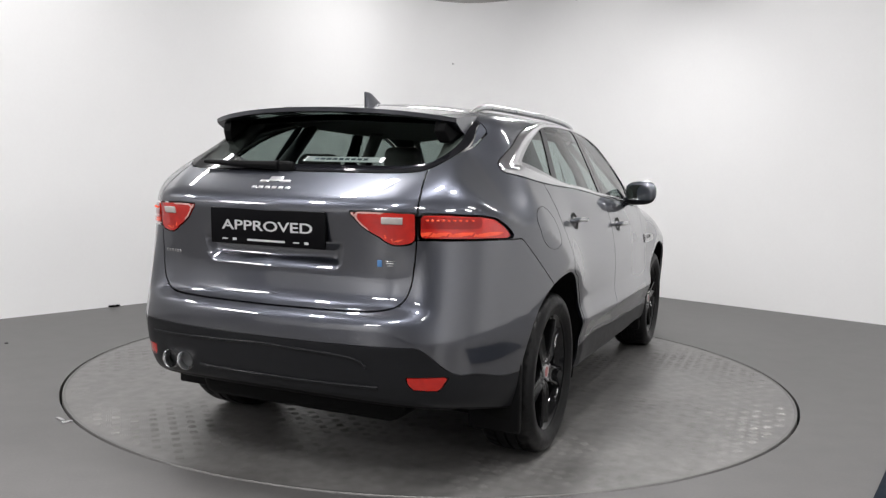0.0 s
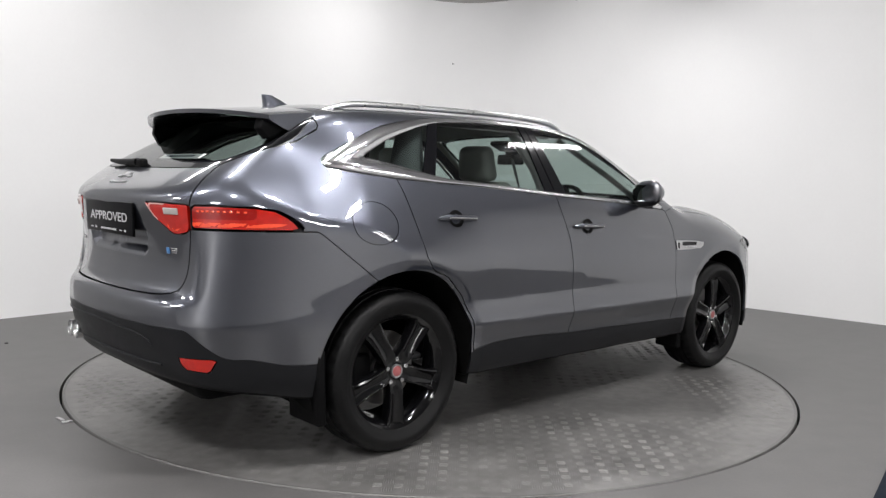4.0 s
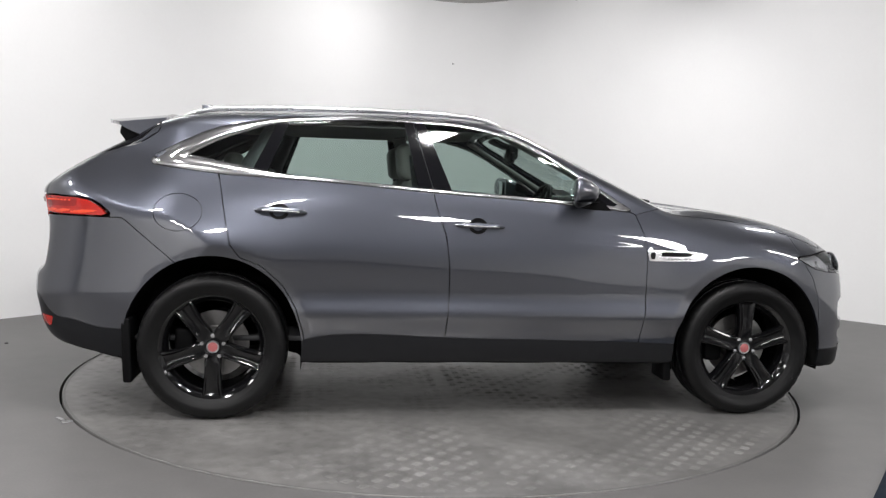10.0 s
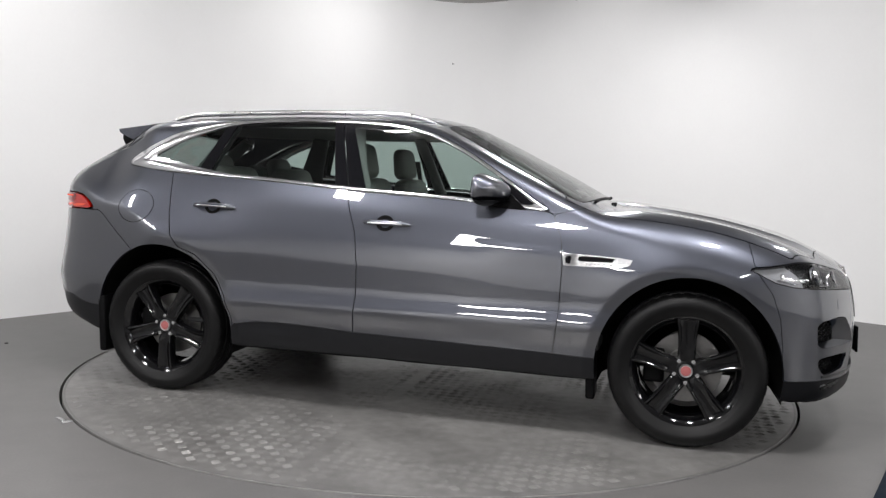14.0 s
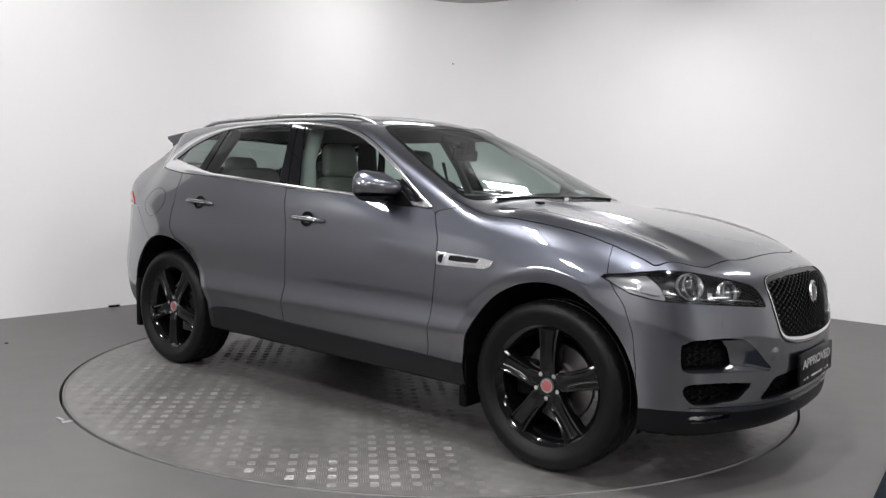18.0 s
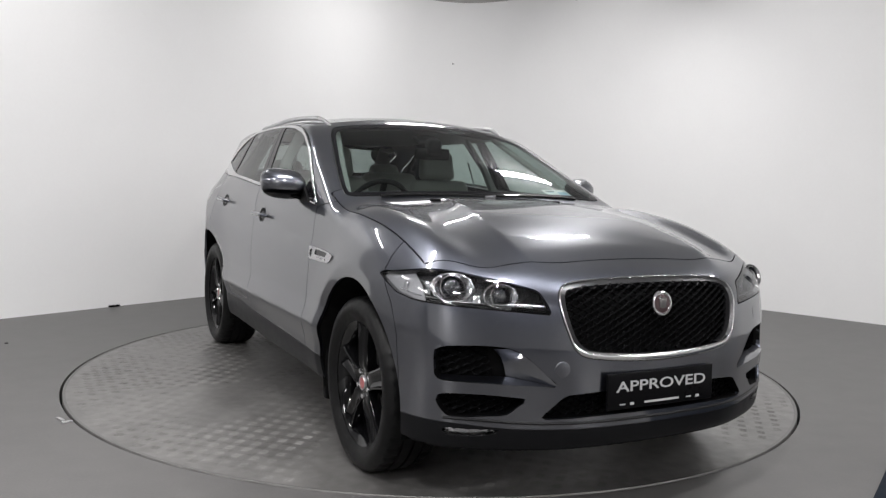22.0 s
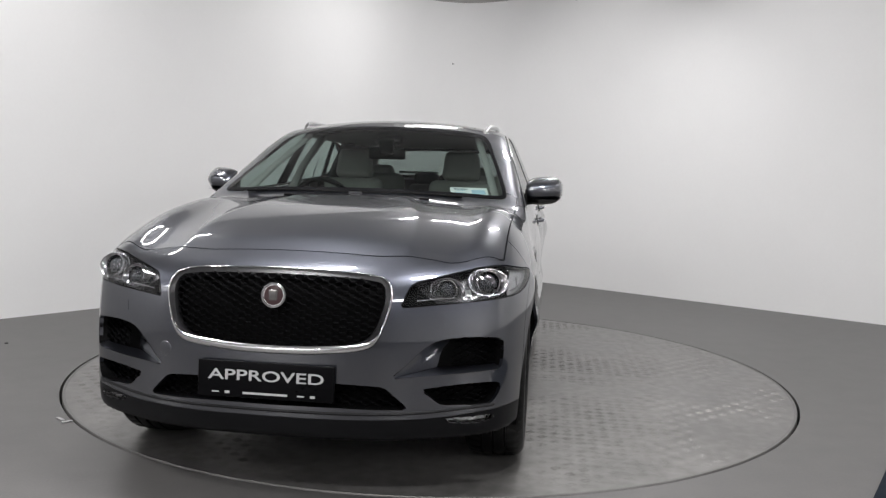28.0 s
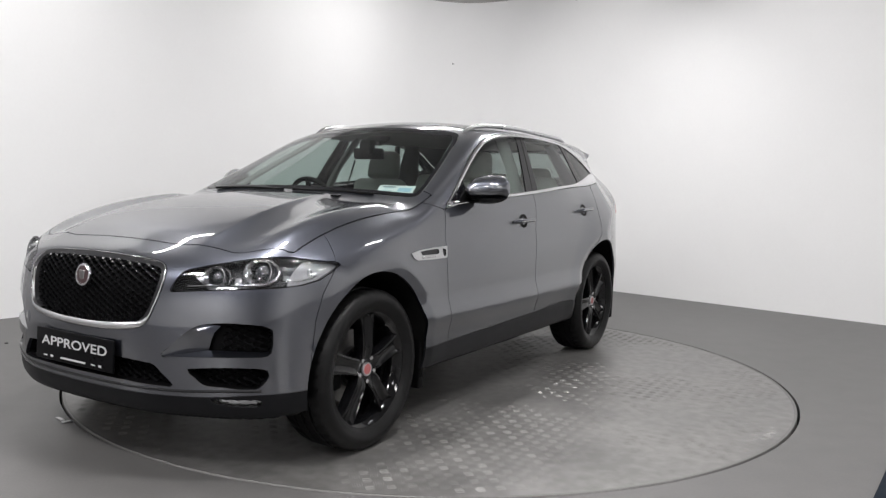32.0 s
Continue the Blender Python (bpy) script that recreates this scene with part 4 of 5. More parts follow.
# grille: bright surround, black backing and a woven diamond mesh
EDGE = lambda x, y, z: loop_distance(GRILLE, y, z) + .007 - .004 * sstep(.83, .87, z) + .022 * sstep(.68, .62, z)
RIM_IN = lambda x, y, z: loop_distance(GRILLE_IN, y, z)
grille = part("grille_surround", trim_mesh("grille_surround", piece_of(nose_parts["grille"], lambda x, y, z: -EDGE(x, y, z)), lambda x, y, z: 1 + 2 * loop_distance(GRILLE, y, z) / (.007 - .004 * sstep(.83, .87, z) + .022 * sstep(.68, .62, z)), .03, .004, .8), M_CHROME, CAR, "bright metal grille surround")
part("grille_bevel", skin_mesh("grille_bevel", piece_of(piece_of(nose_parts["grille"], EDGE), lambda x, y, z: -RIM_IN(x, y, z)), .03, -.004), M_BEVEL, grille, "dark satin inner bevel")
inner = piece_of(nose_parts["grille"], lambda x, y, z: loop_distance(GRILLE_IN, y, z))
p, f = inner
n = gradient(p)
part("grille_back", mesh_of("grille_back", p - n * .045, f, n), M_BLACK, grille, "black grille backing")


def lattice(name, loop, pitch_y, pitch_z, back, parent, side=0, bar=.0028):
    """Wavy bars that meet in a honeycomb, laid on the nose inside a loop."""
    lo = np.array(loop).reshape(-1, 2)
    y0, y1, z0, z1 = lo[:, 0].min(), lo[:, 0].max(), lo[:, 1].min(), lo[:, 1].max()
    pts, faces = [], []
    step = pitch_y / 10
    rows = int((z1 - z0) / pitch_z) + 2
    for r in range(rows):
        zz = z0 + r * pitch_z
        ys = np.arange(y0, y1 + step, step)
        ph = np.pi * (r % 2)
        zs = zz + np.sign(np.cos(2 * np.pi * ys / pitch_y + ph)) * np.minimum(np.abs(np.cos(2 * np.pi * ys / pitch_y + ph)) * 1.6, 1) * (pitch_z * .5 - bar * .6)
        ok = loop_distance(loop, ys, zs) < 0
        sy = ys * (side if side else 1)
        xs = NOSE(zs) - NBOW(np.abs(ys)) - back
        for i in range(len(ys) - 1):
            if not (ok[i] and ok[i + 1]):
                continue
            q = len(pts)
            for j in (i, i + 1):
                pts.extend([(xs[j] + .007, sy[j], zs[j]), (xs[j] - .004, sy[j], zs[j] + bar), (xs[j] - .004, sy[j], zs[j] - bar)])
            faces += [(q, q + 3, q + 4, q + 1), (q + 3, q, q + 2, q + 5)]
    b = bmesh.new()
    b.from_mesh(mesh_of(name, np.array(pts), faces))
    bmesh.ops.remove_doubles(b, verts=b.verts, dist=.0002)
    bmesh.ops.recalc_face_normals(b, faces=b.faces)
    return part(name, b, M_MESH, parent, "black honeycomb mesh")


lattice("grille_mesh", GRILLE_IN, .052, .0125, .027, grille)
MESH_UP = [.838, .62, .79, .645, .70, .648, .668, .638, .656, .59, .655, .54, .70, .536, .79, .537, .838, .545]
for s, _ in SIDES:
    lattice("intake_mesh", MESH_UP, .05, .013, .055, bumper_f, s)
    lattice("intake_mesh", INTAKE_LOW, .05, .013, .055, bumper_f, s)
lattice("intake_mesh", mirror_loop(INTAKE_MID), .05, .013, .045, bumper_f)


def ramp(name, s, outer, inner, depth):
    """A painted facet that runs from an opening's rim down to a line inside it."""
    p, f = [], []
    k = len(outer)
    for i in range(5):
        t = i / 4
        for (y0, z0), (y1, z1) in zip(outer, inner):
            y, z = y0 + (y1 - y0) * t, z0 + (z1 - z0) * t
            p.append((float(NOSE(z) - NBOW(y)) + .001 - depth * t, s * y, z))
    for i in range(4):
        for j in range(k - 1):
            q = i * k + j
            f.append((q, q + 1, q + k + 1, q + k) if s > 0 else (q, q + k, q + k + 1, q + 1))
    part(name, mesh_of(name, np.array(p), f), M_PAINT, bumper_f)


for s, _ in SIDES:
    ramp("intake_facet", s, [(.447, .508), (.49, .549), (.53, .589), (.575, .627), (.62, .647)], [(.60, .534), (.605, .552), (.61, .578), (.62, .606), (.645, .636)], .06)
    ramp("intake_shelf", s, [(.447, .5085), (.52, .5115), (.60, .515), (.70, .519), (.79, .522), (.832, .526)], [(.60, .534), (.63, .535), (.67, .535), (.73, .535), (.79, .535), (.832, .536)], .055)


# ---- wheels and what sits round them ----
def wheel(x, s, turn):
    """One wheel: the rim's barrel carries the tyre, spokes, cap, nuts and brake."""
    at = pose(x, s * .80, HUB_Z, -90 * s, 0, 0)  # local z points outwards
    barrel = [(.225, -.10), (.235, -.09), (.235, .05), (.248, .085), (.268, .095), (.279, .102), (.282, .110), (.277, .112), (.262, .100), (.246, .088), (.232, .06), (.226, .0), (.222, -.10)]
    rim = part("wheel", revolve(barrel, 80), M_RIM, CAR, "gloss black alloy wheel")
    rim.matrix_local = at
    # tyre with grooved tread
    prof = [(.262, -.108), (.285, -.122), (.325, -.130), (.352, -.122), (.366, -.108), (.3715, -.092), (.3735, -.060), (.3735, -.056), (.366, -.054), (.366, -.046), (.3745, -.044), (.375, -.006), (.367, -.004), (.367, .004), (.375, .006),
            (.3745, .044), (.366, .046), (.366, .054), (.3735, .056), (.3735, .060), (.3715, .092), (.366, .108), (.352, .122), (.340, .1275), (.336, .1295), (.325, .1305), (.312, .131), (.308, .1285), (.290, .124), (.282, .1165), (.266, .108)]
    b = bmesh.new()
    steps = 200
    rings = []
    for r, h in prof:
        row = []
        for i in range(steps):
            q = r
            if r > .3700 and abs(h) > .05 and (i + int(abs(h) * 40)) % 5 == 0:
                q -= .006
            elif r > .3650 and abs(h) > .10 and i % 5 == 0:
                q -= .004
            a = 2 * math.pi * i / steps
            row.append(b.verts.new((q * math.cos(a), q * math.sin(a), h)))
        rings.append(row)
    for u, v in zip(rings, rings[1:]):
        for i in range(steps):
            b.faces.new((u[i], u[(i + 1) % steps], v[(i + 1) % steps], v[i]))
    bmesh.ops.recalc_face_normals(b, faces=b.faces)
    part("tyre", b, M_TYRE, rim, "black rubber tyre")
    # five spokes, each a pair of ridges with a hollow between
    for k in range(5):
        b = bmesh.new()
        rows = []
        for r, w, h, dip in ((.040, .036, .082, .0), (.075, .043, .096, .005), (.11, .042, .100, .011), (.16, .044, .100, .016), (.21, .049, .101, .018), (.245, .056, .099, .016), (.266, .062, .094, .010)):
            cross = ((-w * .92, -.055), (-w * 1.0, -.016), (-w * .88, -.003), (-w * .72, 0), (-w * .50, -dip * .75), (0, -dip * 1.25), (w * .50, -dip * .75), (w * .72, 0), (w * .88, -.003), (w, -.016), (w * .92, -.055))
            rows.append([b.verts.new((r, y, h + z)) for y, z in cross])
        for u, v in zip(rows, rows[1:]):
            for i in range(len(u)):
                j = (i + 1) % len(u)
                b.faces.new((u[i], u[j], v[j], v[i]))
        b.faces.new(rows[0]), b.faces.new(rows[-1][::-1])
        bmesh.ops.recalc_face_normals(b, faces=b.faces)
        bmesh.ops.rotate(b, verts=b.verts, matrix=Matrix.Rotation(radians(turn + 72 * k), 3, "Z"))
        part("spoke", b, M_RIM, rim)
    part("hub", revolve([(.07, -.04), (.072, .055), (.066, .075), (.05, .083), (.034, .084), (0, .084)], 40), M_RIM, rim)
    cap = part("centre_cap", revolve([(.0325, .080), (.033, .090), (.0305, .095), (.028, .0945), (.0275, .093), (0, .093)], 32), M_SATIN, rim, "silver centre cap")
    part("cap_badge", revolve([(.0245, .0925), (.024, .0945), (.013, .0960), (0, .0965)], 28), M_CAPRED, cap, "red round badge")
    for k in range(5):
        a = radians(turn + 36 + 72 * k)
        part("wheel_nut", revolve([(.0118, .06), (.012, .088), (.0105, .093), (0, .094)], 6, (.0565 * math.cos(a), .0565 * math.sin(a), 0)), M_CHROME, rim)
    disc = part("brake_disc", revolve([(.06, .0), (.06, .012), (.09, .012), (.095, -.006), (.172, -.006), (.174, -.012), (.172, -.030), (.06, -.030)], 64), M_STEEL, rim, "steel brake disc")
    b = block((.10, .17, .075), .018, (-.150, 0, -.008))
    if s > 0:
        bmesh.ops.rotate(b, verts=b.verts, matrix=Matrix.Rotation(radians(180), 3, "Z"))
    part("brake_calliper", b, M_BLACK, rim, "black brake calliper")
    return rim


for x, s, turn in ((AXLE_F, -1, 90), (AXLE_R, -1, -90), (AXLE_F, 1, 88), (AXLE_R, 1, 70)):
    wheel(x, s, turn if s < 0 else -turn)


def skin_y(x, z):
    """Half-width of the skin at x and z."""
    lo, hi = np.full(np.shape(x), .3), np.full(np.shape(x), 1.2)
    for _ in range(30):
        m = (lo + hi) / 2
        ins = solid(x, m, z) < 0
        lo, hi = np.where(ins, m, lo), np.where(ins, hi, m)
    return lo


def arch_liner(x, s, rx, rz):
    """A black liner that lines the wheel opening."""
    b = bmesh.new()
    rows = []
    ang = np.linspace(radians(-14), radians(194), 40)
    edge = skin_y(x + rx * np.cos(ang), np.maximum(HUB_Z - .005 + rz * np.sin(ang), .33)) - .006
    for yy, grow in ((None, 1.0), (.80, .995), (.56, .97), (.52, .93), (.52, .3)):
        rows.append([b.verts.new((x + rx * grow * math.cos(a), s * (yy or e), HUB_Z - .005 + rz * grow * math.sin(a))) for a, e in zip(ang, edge)])
    for u, v in zip(rows, rows[1:]):
        for i in range(39):
            b.faces.new((u[i], u[i + 1], v[i + 1], v[i]))
    bmesh.ops.recalc_face_normals(b, faces=b.faces)
    part("wheel_arch_liner", b, M_LINERBLACK, CAR, "black plastic wheel arch liner")


M_LINERBLACK = plain("arch_liner_felt", (.004, .004, .004), .9, spec=.1, bump=.3, scale=120)
for x, rx, rz in ((AXLE_F, .437, .464), (AXLE_R, .447, .480)):
    for s, _ in SIDES:
        arch_liner(x, s, rx + .006, rz + .006)


def mud_flap(x, s, low, high, width):
    b = block((.045, width, high - low), .012, (0, 0, (low + high) / 2))
    for v in b.verts:
        v.co.x += .07 * ((v.co.z - low) / (high - low) - 1) * -.6 - .03 * (1 - (v.co.z - low) / (high - low))
    bmesh.ops.translate(b, vec=(x, s * (.905 - width / 2), 0), verts=b.verts)
    part("mud_flap", b, M_BLACK, CAR, "black rubber mud flap")


for s, _ in SIDES:
    mud_flap(AXLE_F - .46, s, .19, .46, .17)
    mud_flap(AXLE_R - .425, s, .19, .52, .23)


# ---- outer fittings ----
def on_skin(x, z, s):
    """The point of a flank at x and z, and its outward normal."""
    lo, hi = .3, 1.2
    for _ in range(40):
        m = (lo + hi) / 2
        if solid(np.array([x]), np.array([m]), np.array([z]))[0] < 0:
            lo = m
        else:
            hi = m
    c = np.array([[x, s * lo, z]])
    return Vector(c[0]), Vector(gradient(c)[0])


for s, _ in SIDES:
    for key, x0, x1, z0, z1 in (("door_f", -.216, .041, 1.019, 1.013), ("door_r", -1.232, -.976, 1.069, 1.064)):
        door = DOORS[s, key]
        pts, rad = [], []
        for t in np.linspace(0, 1, 22):
            x, z = x0 + (x1 - x0) * t, z0 + (z1 - z0) * t
            c, n = on_skin(x, z, s)
            e = min(t, 1 - t) * 22
            pts.append(c + n * (.006 + .030 * min(1, e / 4)))
            rad.append(.005 + .0085 * min(1, e / 2.5))
        handle = part("handle", tube(pts, rad, 12, .95), M_PAINT, door)
        part("handle_strip", tube([q + Vector((0, s * .0115, -.002)) for q in pts[3:-3]], .0036, 8), M_SATIN, handle, "bright strip on the handle")
        # shallow dish on the uncut door; black colour gives the hollow its shade
        c, n = on_skin((x0 + x1) / 2 - .01, (z0 + z1) / 2 + .002, s)
        b = revolve([(0, -.004), (.03, -.003), (.046, .0005), (.049, .0012)], 36)
        bmesh.ops.scale(b, vec=(1.0, .86, 1), verts=b.verts)
        bmesh.ops.transform(b, matrix=Matrix.Translation(c + n * .003) @ n.to_track_quat("Z", "Y").to_matrix().to_4x4(), verts=b.verts)
        part("handle_shade_dish", b, M_BLACK, door, "shallow black dish for the shaded hollow behind the handle")

    # side vent: bright frame round a dark slot
    frame_loop = [.828, .912, .98, .908, 1.10, .902, 1.178, .892, 1.150, .868, 1.12, .856, .98, .852, .836, .852]
    slot = [.905, .903, 1.00, .901, 1.09, .896, 1.135, .889, 1.125, .880, 1.06, .877, .96, .876, .905, .877]
    window = [.842, .904, .872, .903, .872, .862, .846, .862]
    base = piece_of(PANELS[s]["fender"], flank(frame_loop, s, False))
    vent = part("side_vent", skin_mesh("side_vent", piece_of(base, lambda x, y, z: -np.minimum(loop_distance(slot, x, z, False), loop_distance(window, x, z, False))), .006, .006), M_VENT, CAR, "satin metal side vent")
    part("vent_window", skin_mesh("vent_window", piece_of(base, lambda x, y, z: loop_distance(window, x, z, False)), 0, .0025), M_GLOSS, vent, "gloss black vent window")
    part("vent_slot", skin_mesh("vent_slot", piece_of(base, lambda x, y, z: loop_distance(slot, x, z, False)), 0, .0015), M_GLOSS, vent, "gloss black vent slot")
    for k in range(7):
        c, n = on_skin(.945 + .020 * k, .867, s)
        part("badge_bar", block((.013, .004, .010), .001, c + n * .0065), M_CHROME, vent)

    # door mirror: painted shell, dark lower half, arm and glass
    def shell(lowz, highz, grow, front):
        b = bmesh.new()
        rows = []
        for t in np.linspace(0, 1, 19):
            yy = .865 + .205 * t
            edge = (1 - (2 * abs(t - .47) / 1.10) ** 3.2) ** .45 if abs(t - .47) < .55 else .02
            row = []
            for a in np.linspace(0, 2 * np.pi, 28, endpoint=False):
                cx, cz = math.cos(a), math.sin(a)
                px = (abs(cx) ** .75) * (1 if cx > 0 else -1)
                pz = (abs(cz) ** .72) * (1 if cz > 0 else -1)
                depth = .120 * (1 - .25 * t) if px > 0 else .036
                row.append(b.verts.new((.455 + px * depth * edge * grow - .05 * t, s * yy, min(max(1.200 + pz * .080 * edge * grow + .016 * t - .03 * (px > 0) * px * pz, lowz), highz))))
            rows.append(row)
        for u, v in zip(rows, rows[1:]):
            for i in range(28):
                b.faces.new((u[i], u[(i + 1) % 28], v[(i + 1) % 28], v[i]))
        b.faces.new(rows[0]), b.faces.new(rows[-1])
        bmesh.ops.recalc_face_normals(b, faces=b.faces)
        return b

    mirror = part("door_mirror", shell(1.158, 1.40, 1.0, True), M_PAINT, CAR)
    part("mirror_base", shell(1.0, 1.160, .985, True), M_CLAD, mirror, "dark grey lower mirror shell")
    b = slab([(q[0], q[1]) for q in [(-.075, -.045), (.075, -.05), (.088, -.02), (.085, .035), (.055, .052), (-.06, .05), (-.088, .02), (-.088, -.02)]], .004)
    bmesh.ops.transform(b, matrix=Matrix.Translation((.402, s * .962, 1.208)) @ pose(0, 0, 0, 90, 0, -90) @ pose(0, 0, 0, 0, 6 * s, 0), verts=b.verts)
    part("mirror_glass", b, M_MIRROR, mirror, "mirror glass")
    part("mirror_arm", tube([(.50, s * .80, 1.125), (.49, s * .86, 1.135), (.475, s * .93, 1.150)], [.035, .028, .026], 12, .5), M_BLACK, mirror, "black mirror arm")
    c, n = on_skin(.555, 1.145, s)
    part("mirror_foot", slab([(-.09, -.03), (.08, -.03), (-.02, .06), (-.06, .07)], .012, Matrix.Translation(c + n * .0) @ pose(0, 0, 0, 90 - 22 * -s * 0, 0, 0 if s < 0 else 0), 0), M_BLACK, mirror, "black mirror foot")

    # roof rail on the roof's edge
    line = []
    for t in np.linspace(0, 1, 40):
        x = .10 - 1.76 * t
        yy = .575 + .045 * math.sin(math.pi * min(1, t * 1.5)) - .03 * t * t
        z = float(TOP(np.array([x]))[0] - CROWN(np.array([x]))[0] * yy * yy - .05 * yy ** 4)
        up = .034 * min(1, t * 11, (1 - t) * 9) ** .7 - .012
        line.append((x, s * yy, z + up))
    part("roof_rail", tube(line, [.008 + .009 * min(1, i / 4, (39 - i) / 4) for i in range(40)], 12, .85), M_RAIL, CAR, "satin silver roof rail")




# roof spoiler: painted blade over the rear window with black fins at its ends
def spoiler():
    b = bmesh.new()
    ny, nx = 40, 12
    up, dn = [], []
    for i in range(ny + 1):
        yy = -.612 + 1.224 * i / ny
        q = abs(yy) / .612
        end = -2.105 + .15 * q ** 2.6
        start = -1.742 + .02 * q * q
        ru, rd = [], []
        for j in range(nx + 1):
            t = j / nx
            x = start + (end - start) * t
            z = 1.584 - .042 * t - (.115 - .03 * t) * yy * yy * (1 + .15 * q ** 6)
            th = .014 + .040 * t * (1 - t) * 2 + .085 * (1 - t) * float(sstep(.52, .60, abs(yy)))
            ru.append(b.verts.new((x, yy, z)))
            rd.append(b.verts.new((x + .004, yy, z - th - .004)))
        up.append(ru), dn.append(rd)
    for i in range(ny):
        for j in range(nx):
            b.faces.new((up[i][j], up[i + 1][j], up[i + 1][j + 1], up[i][j + 1]))
            b.faces.new((dn[i][j], dn[i][j + 1], dn[i + 1][j + 1], dn[i + 1][j]))
        b.faces.new((up[i][nx], up[i + 1][nx], dn[i + 1][nx], dn[i][nx]))
        b.faces.new((up[i][0], dn[i][0], dn[i + 1][0], up[i + 1][0]))
    for k in (0, ny):
        for j in range(nx):
            b.faces.new((up[k][j], up[k][j + 1], dn[k][j + 1], dn[k][j]))
    bmesh.ops.recalc_face_normals(b, faces=b.faces)
    sp = part("roof_spoiler", b, M_PAINT, tailgate)
    for s, _ in SIDES:
        b = bmesh.new()
        outer = [(-1.735, .636, 1.485), (-1.85, .630, 1.500), (-1.955, .606, 1.500), (-1.965, .602, 1.45), (-1.93, .618, 1.402), (-1.85, .632, 1.435)]
        vo = [b.verts.new((x, s * (y - .036), z)) for x, y, z in outer]
        vi = [b.verts.new((x - .01, s * (y - .085), z + .0)) for x, y, z in outer]
        b.faces.new(vo), b.faces.new(vi[::-1])
        for i in range(len(vo)):
            j = (i + 1) % len(vo)
            b.faces.new((vo[i], vo[j], vi[j], vi[i]))
        bmesh.ops.recalc_face_normals(b, faces=b.faces)
        bmesh.ops.bevel(b, geom=b.edges[:], offset=.006, segments=2, profile=.5, affect="EDGES", clamp_overlap=True)
        part("spoiler_fin", b, M_BLACK, sp, "black spoiler fin")


spoiler()

# aerial fin
b = bmesh.new()
rows = []
for t in np.linspace(0, .84, 12):
    x0, x1 = -1.42 - .03 * t - .165 * t ** 1.3, -1.625 - .012 * t
    z = 1.594 + .078 * t
    w = .026 * (1 - t) ** .8 + .0035
    rows.append([b.verts.new(((x0 + x1) / 2 + (x0 - x1) / 2 * math.cos(a), w * math.sin(a), z - .01 * (1 - t))) for a in np.linspace(0, 2 * np.pi, 24, endpoint=False)])
for u, v in zip(rows, rows[1:]):
    for i in range(24):
        b.faces.new((u[i], u[(i + 1) % 24], v[(i + 1) % 24], v[i]))
b.faces.new(rows[-1])
bmesh.ops.recalc_face_normals(b, faces=b.faces)
part("aerial_fin", b, M_PAINT, CAR)


# number plates: black boards with pale lettering
def board(name, m, w, h, text_w, text_h, parent, rise=.13):
    ob = part(name, block((w, h, .012), .004), M_BOARD, parent, "black display plate with pale lettering")
    ob.data.transform(m)
    up = m @ Matrix.Translation((0, 0, .0062))
    word = lettering("APPROVED", 1.0, Matrix.Identity(4), M_PALE, ob, bold=.010)
    c = np.array([v.co for v in word.data.vertices])
    size = c.max(0) - c.min(0)
    mid = (c.max(0) + c.min(0)) / 2
    word.data.transform(up @ Matrix.Translation((0, h * rise, 0)) @ Matrix.Diagonal((text_w / size[0], text_h / size[1], .001 / size[2], 1)) @ Matrix.Translation((-mid[0], -mid[1], 0)))
    for x, bw, bh in ((0, .17, .008), (-.19, .026, .005), (-.145, .018, .010), (.135, .026, .005), (.18, .018, .010)):
        bar = part("print_bar", block((bw * w / .52, bh, .001), 0), M_PALE, ob)
        bar.data.transform(up @ Matrix.Translation((x * w / .52, -.36 * h, .0004)))
    return ob


board("number_plate", Matrix.Translation((2.303, -.014, .486)) @ pose(0, 0, 0, 90, 0, 90) @ pose(0, 0, 0, -2, 0, 0), .525, .136, .445, .040, bumper_f)
board("number_plate", Matrix.Translation((-2.400, .0, 1.040)) @ pose(0, 0, 0, 90, 0, -90) @ pose(0, 0, 0, 3, 0, 0), .545, .145, .43, .040, tailgate, .04)

# badges
nb = Vector((2.262, 0, .802))
b = revolve([(0, .0), (.044, 0), (.048, .004), (.047, .010), (.041, .012), (.039, .008), (0, .009)], 48)
bmesh.ops.transform(b, matrix=Matrix.Translation(nb) @ pose(0, 0, 0, 0, 82, 0), verts=b.verts)
badge = part("badge_ring", b, M_CHROME, grille, "round bright badge ring")
b = revolve([(0, .014), (.02, .0125), (.037, .0095), (.0375, .008)], 40)
bmesh.ops.transform(b, matrix=Matrix.Translation(nb) @ pose(0, 0, 0, 0, 82, 0), verts=b.verts)
part("badge_disc", b, M_BADGE, badge, "dark red badge disc")
part("badge_boss", block((.010, .030, .040), .014, nb + Vector((.012, 0, .002)), (0, 0, 0), 3, None, (1, 1.15)), M_STEEL, badge, "plain bright boss")


def stuck(name, y, z, size, mat, parent, where, lift=.002, label="", bevel=.001):
    """A small flat piece laid on the nose or tail."""
    c, n = where(y, z)
    side = Vector((0, 0, 1)).cross(n).normalized()
    m = Matrix((side, n.cross(side), n)).transposed().to_4x4()
    b = block((size[0], size[1], .004), bevel)
    bmesh.ops.transform(b, matrix=Matrix.Translation(c + n * lift) @ m, verts=b.verts)
    return part(name, b, mat, parent, label)


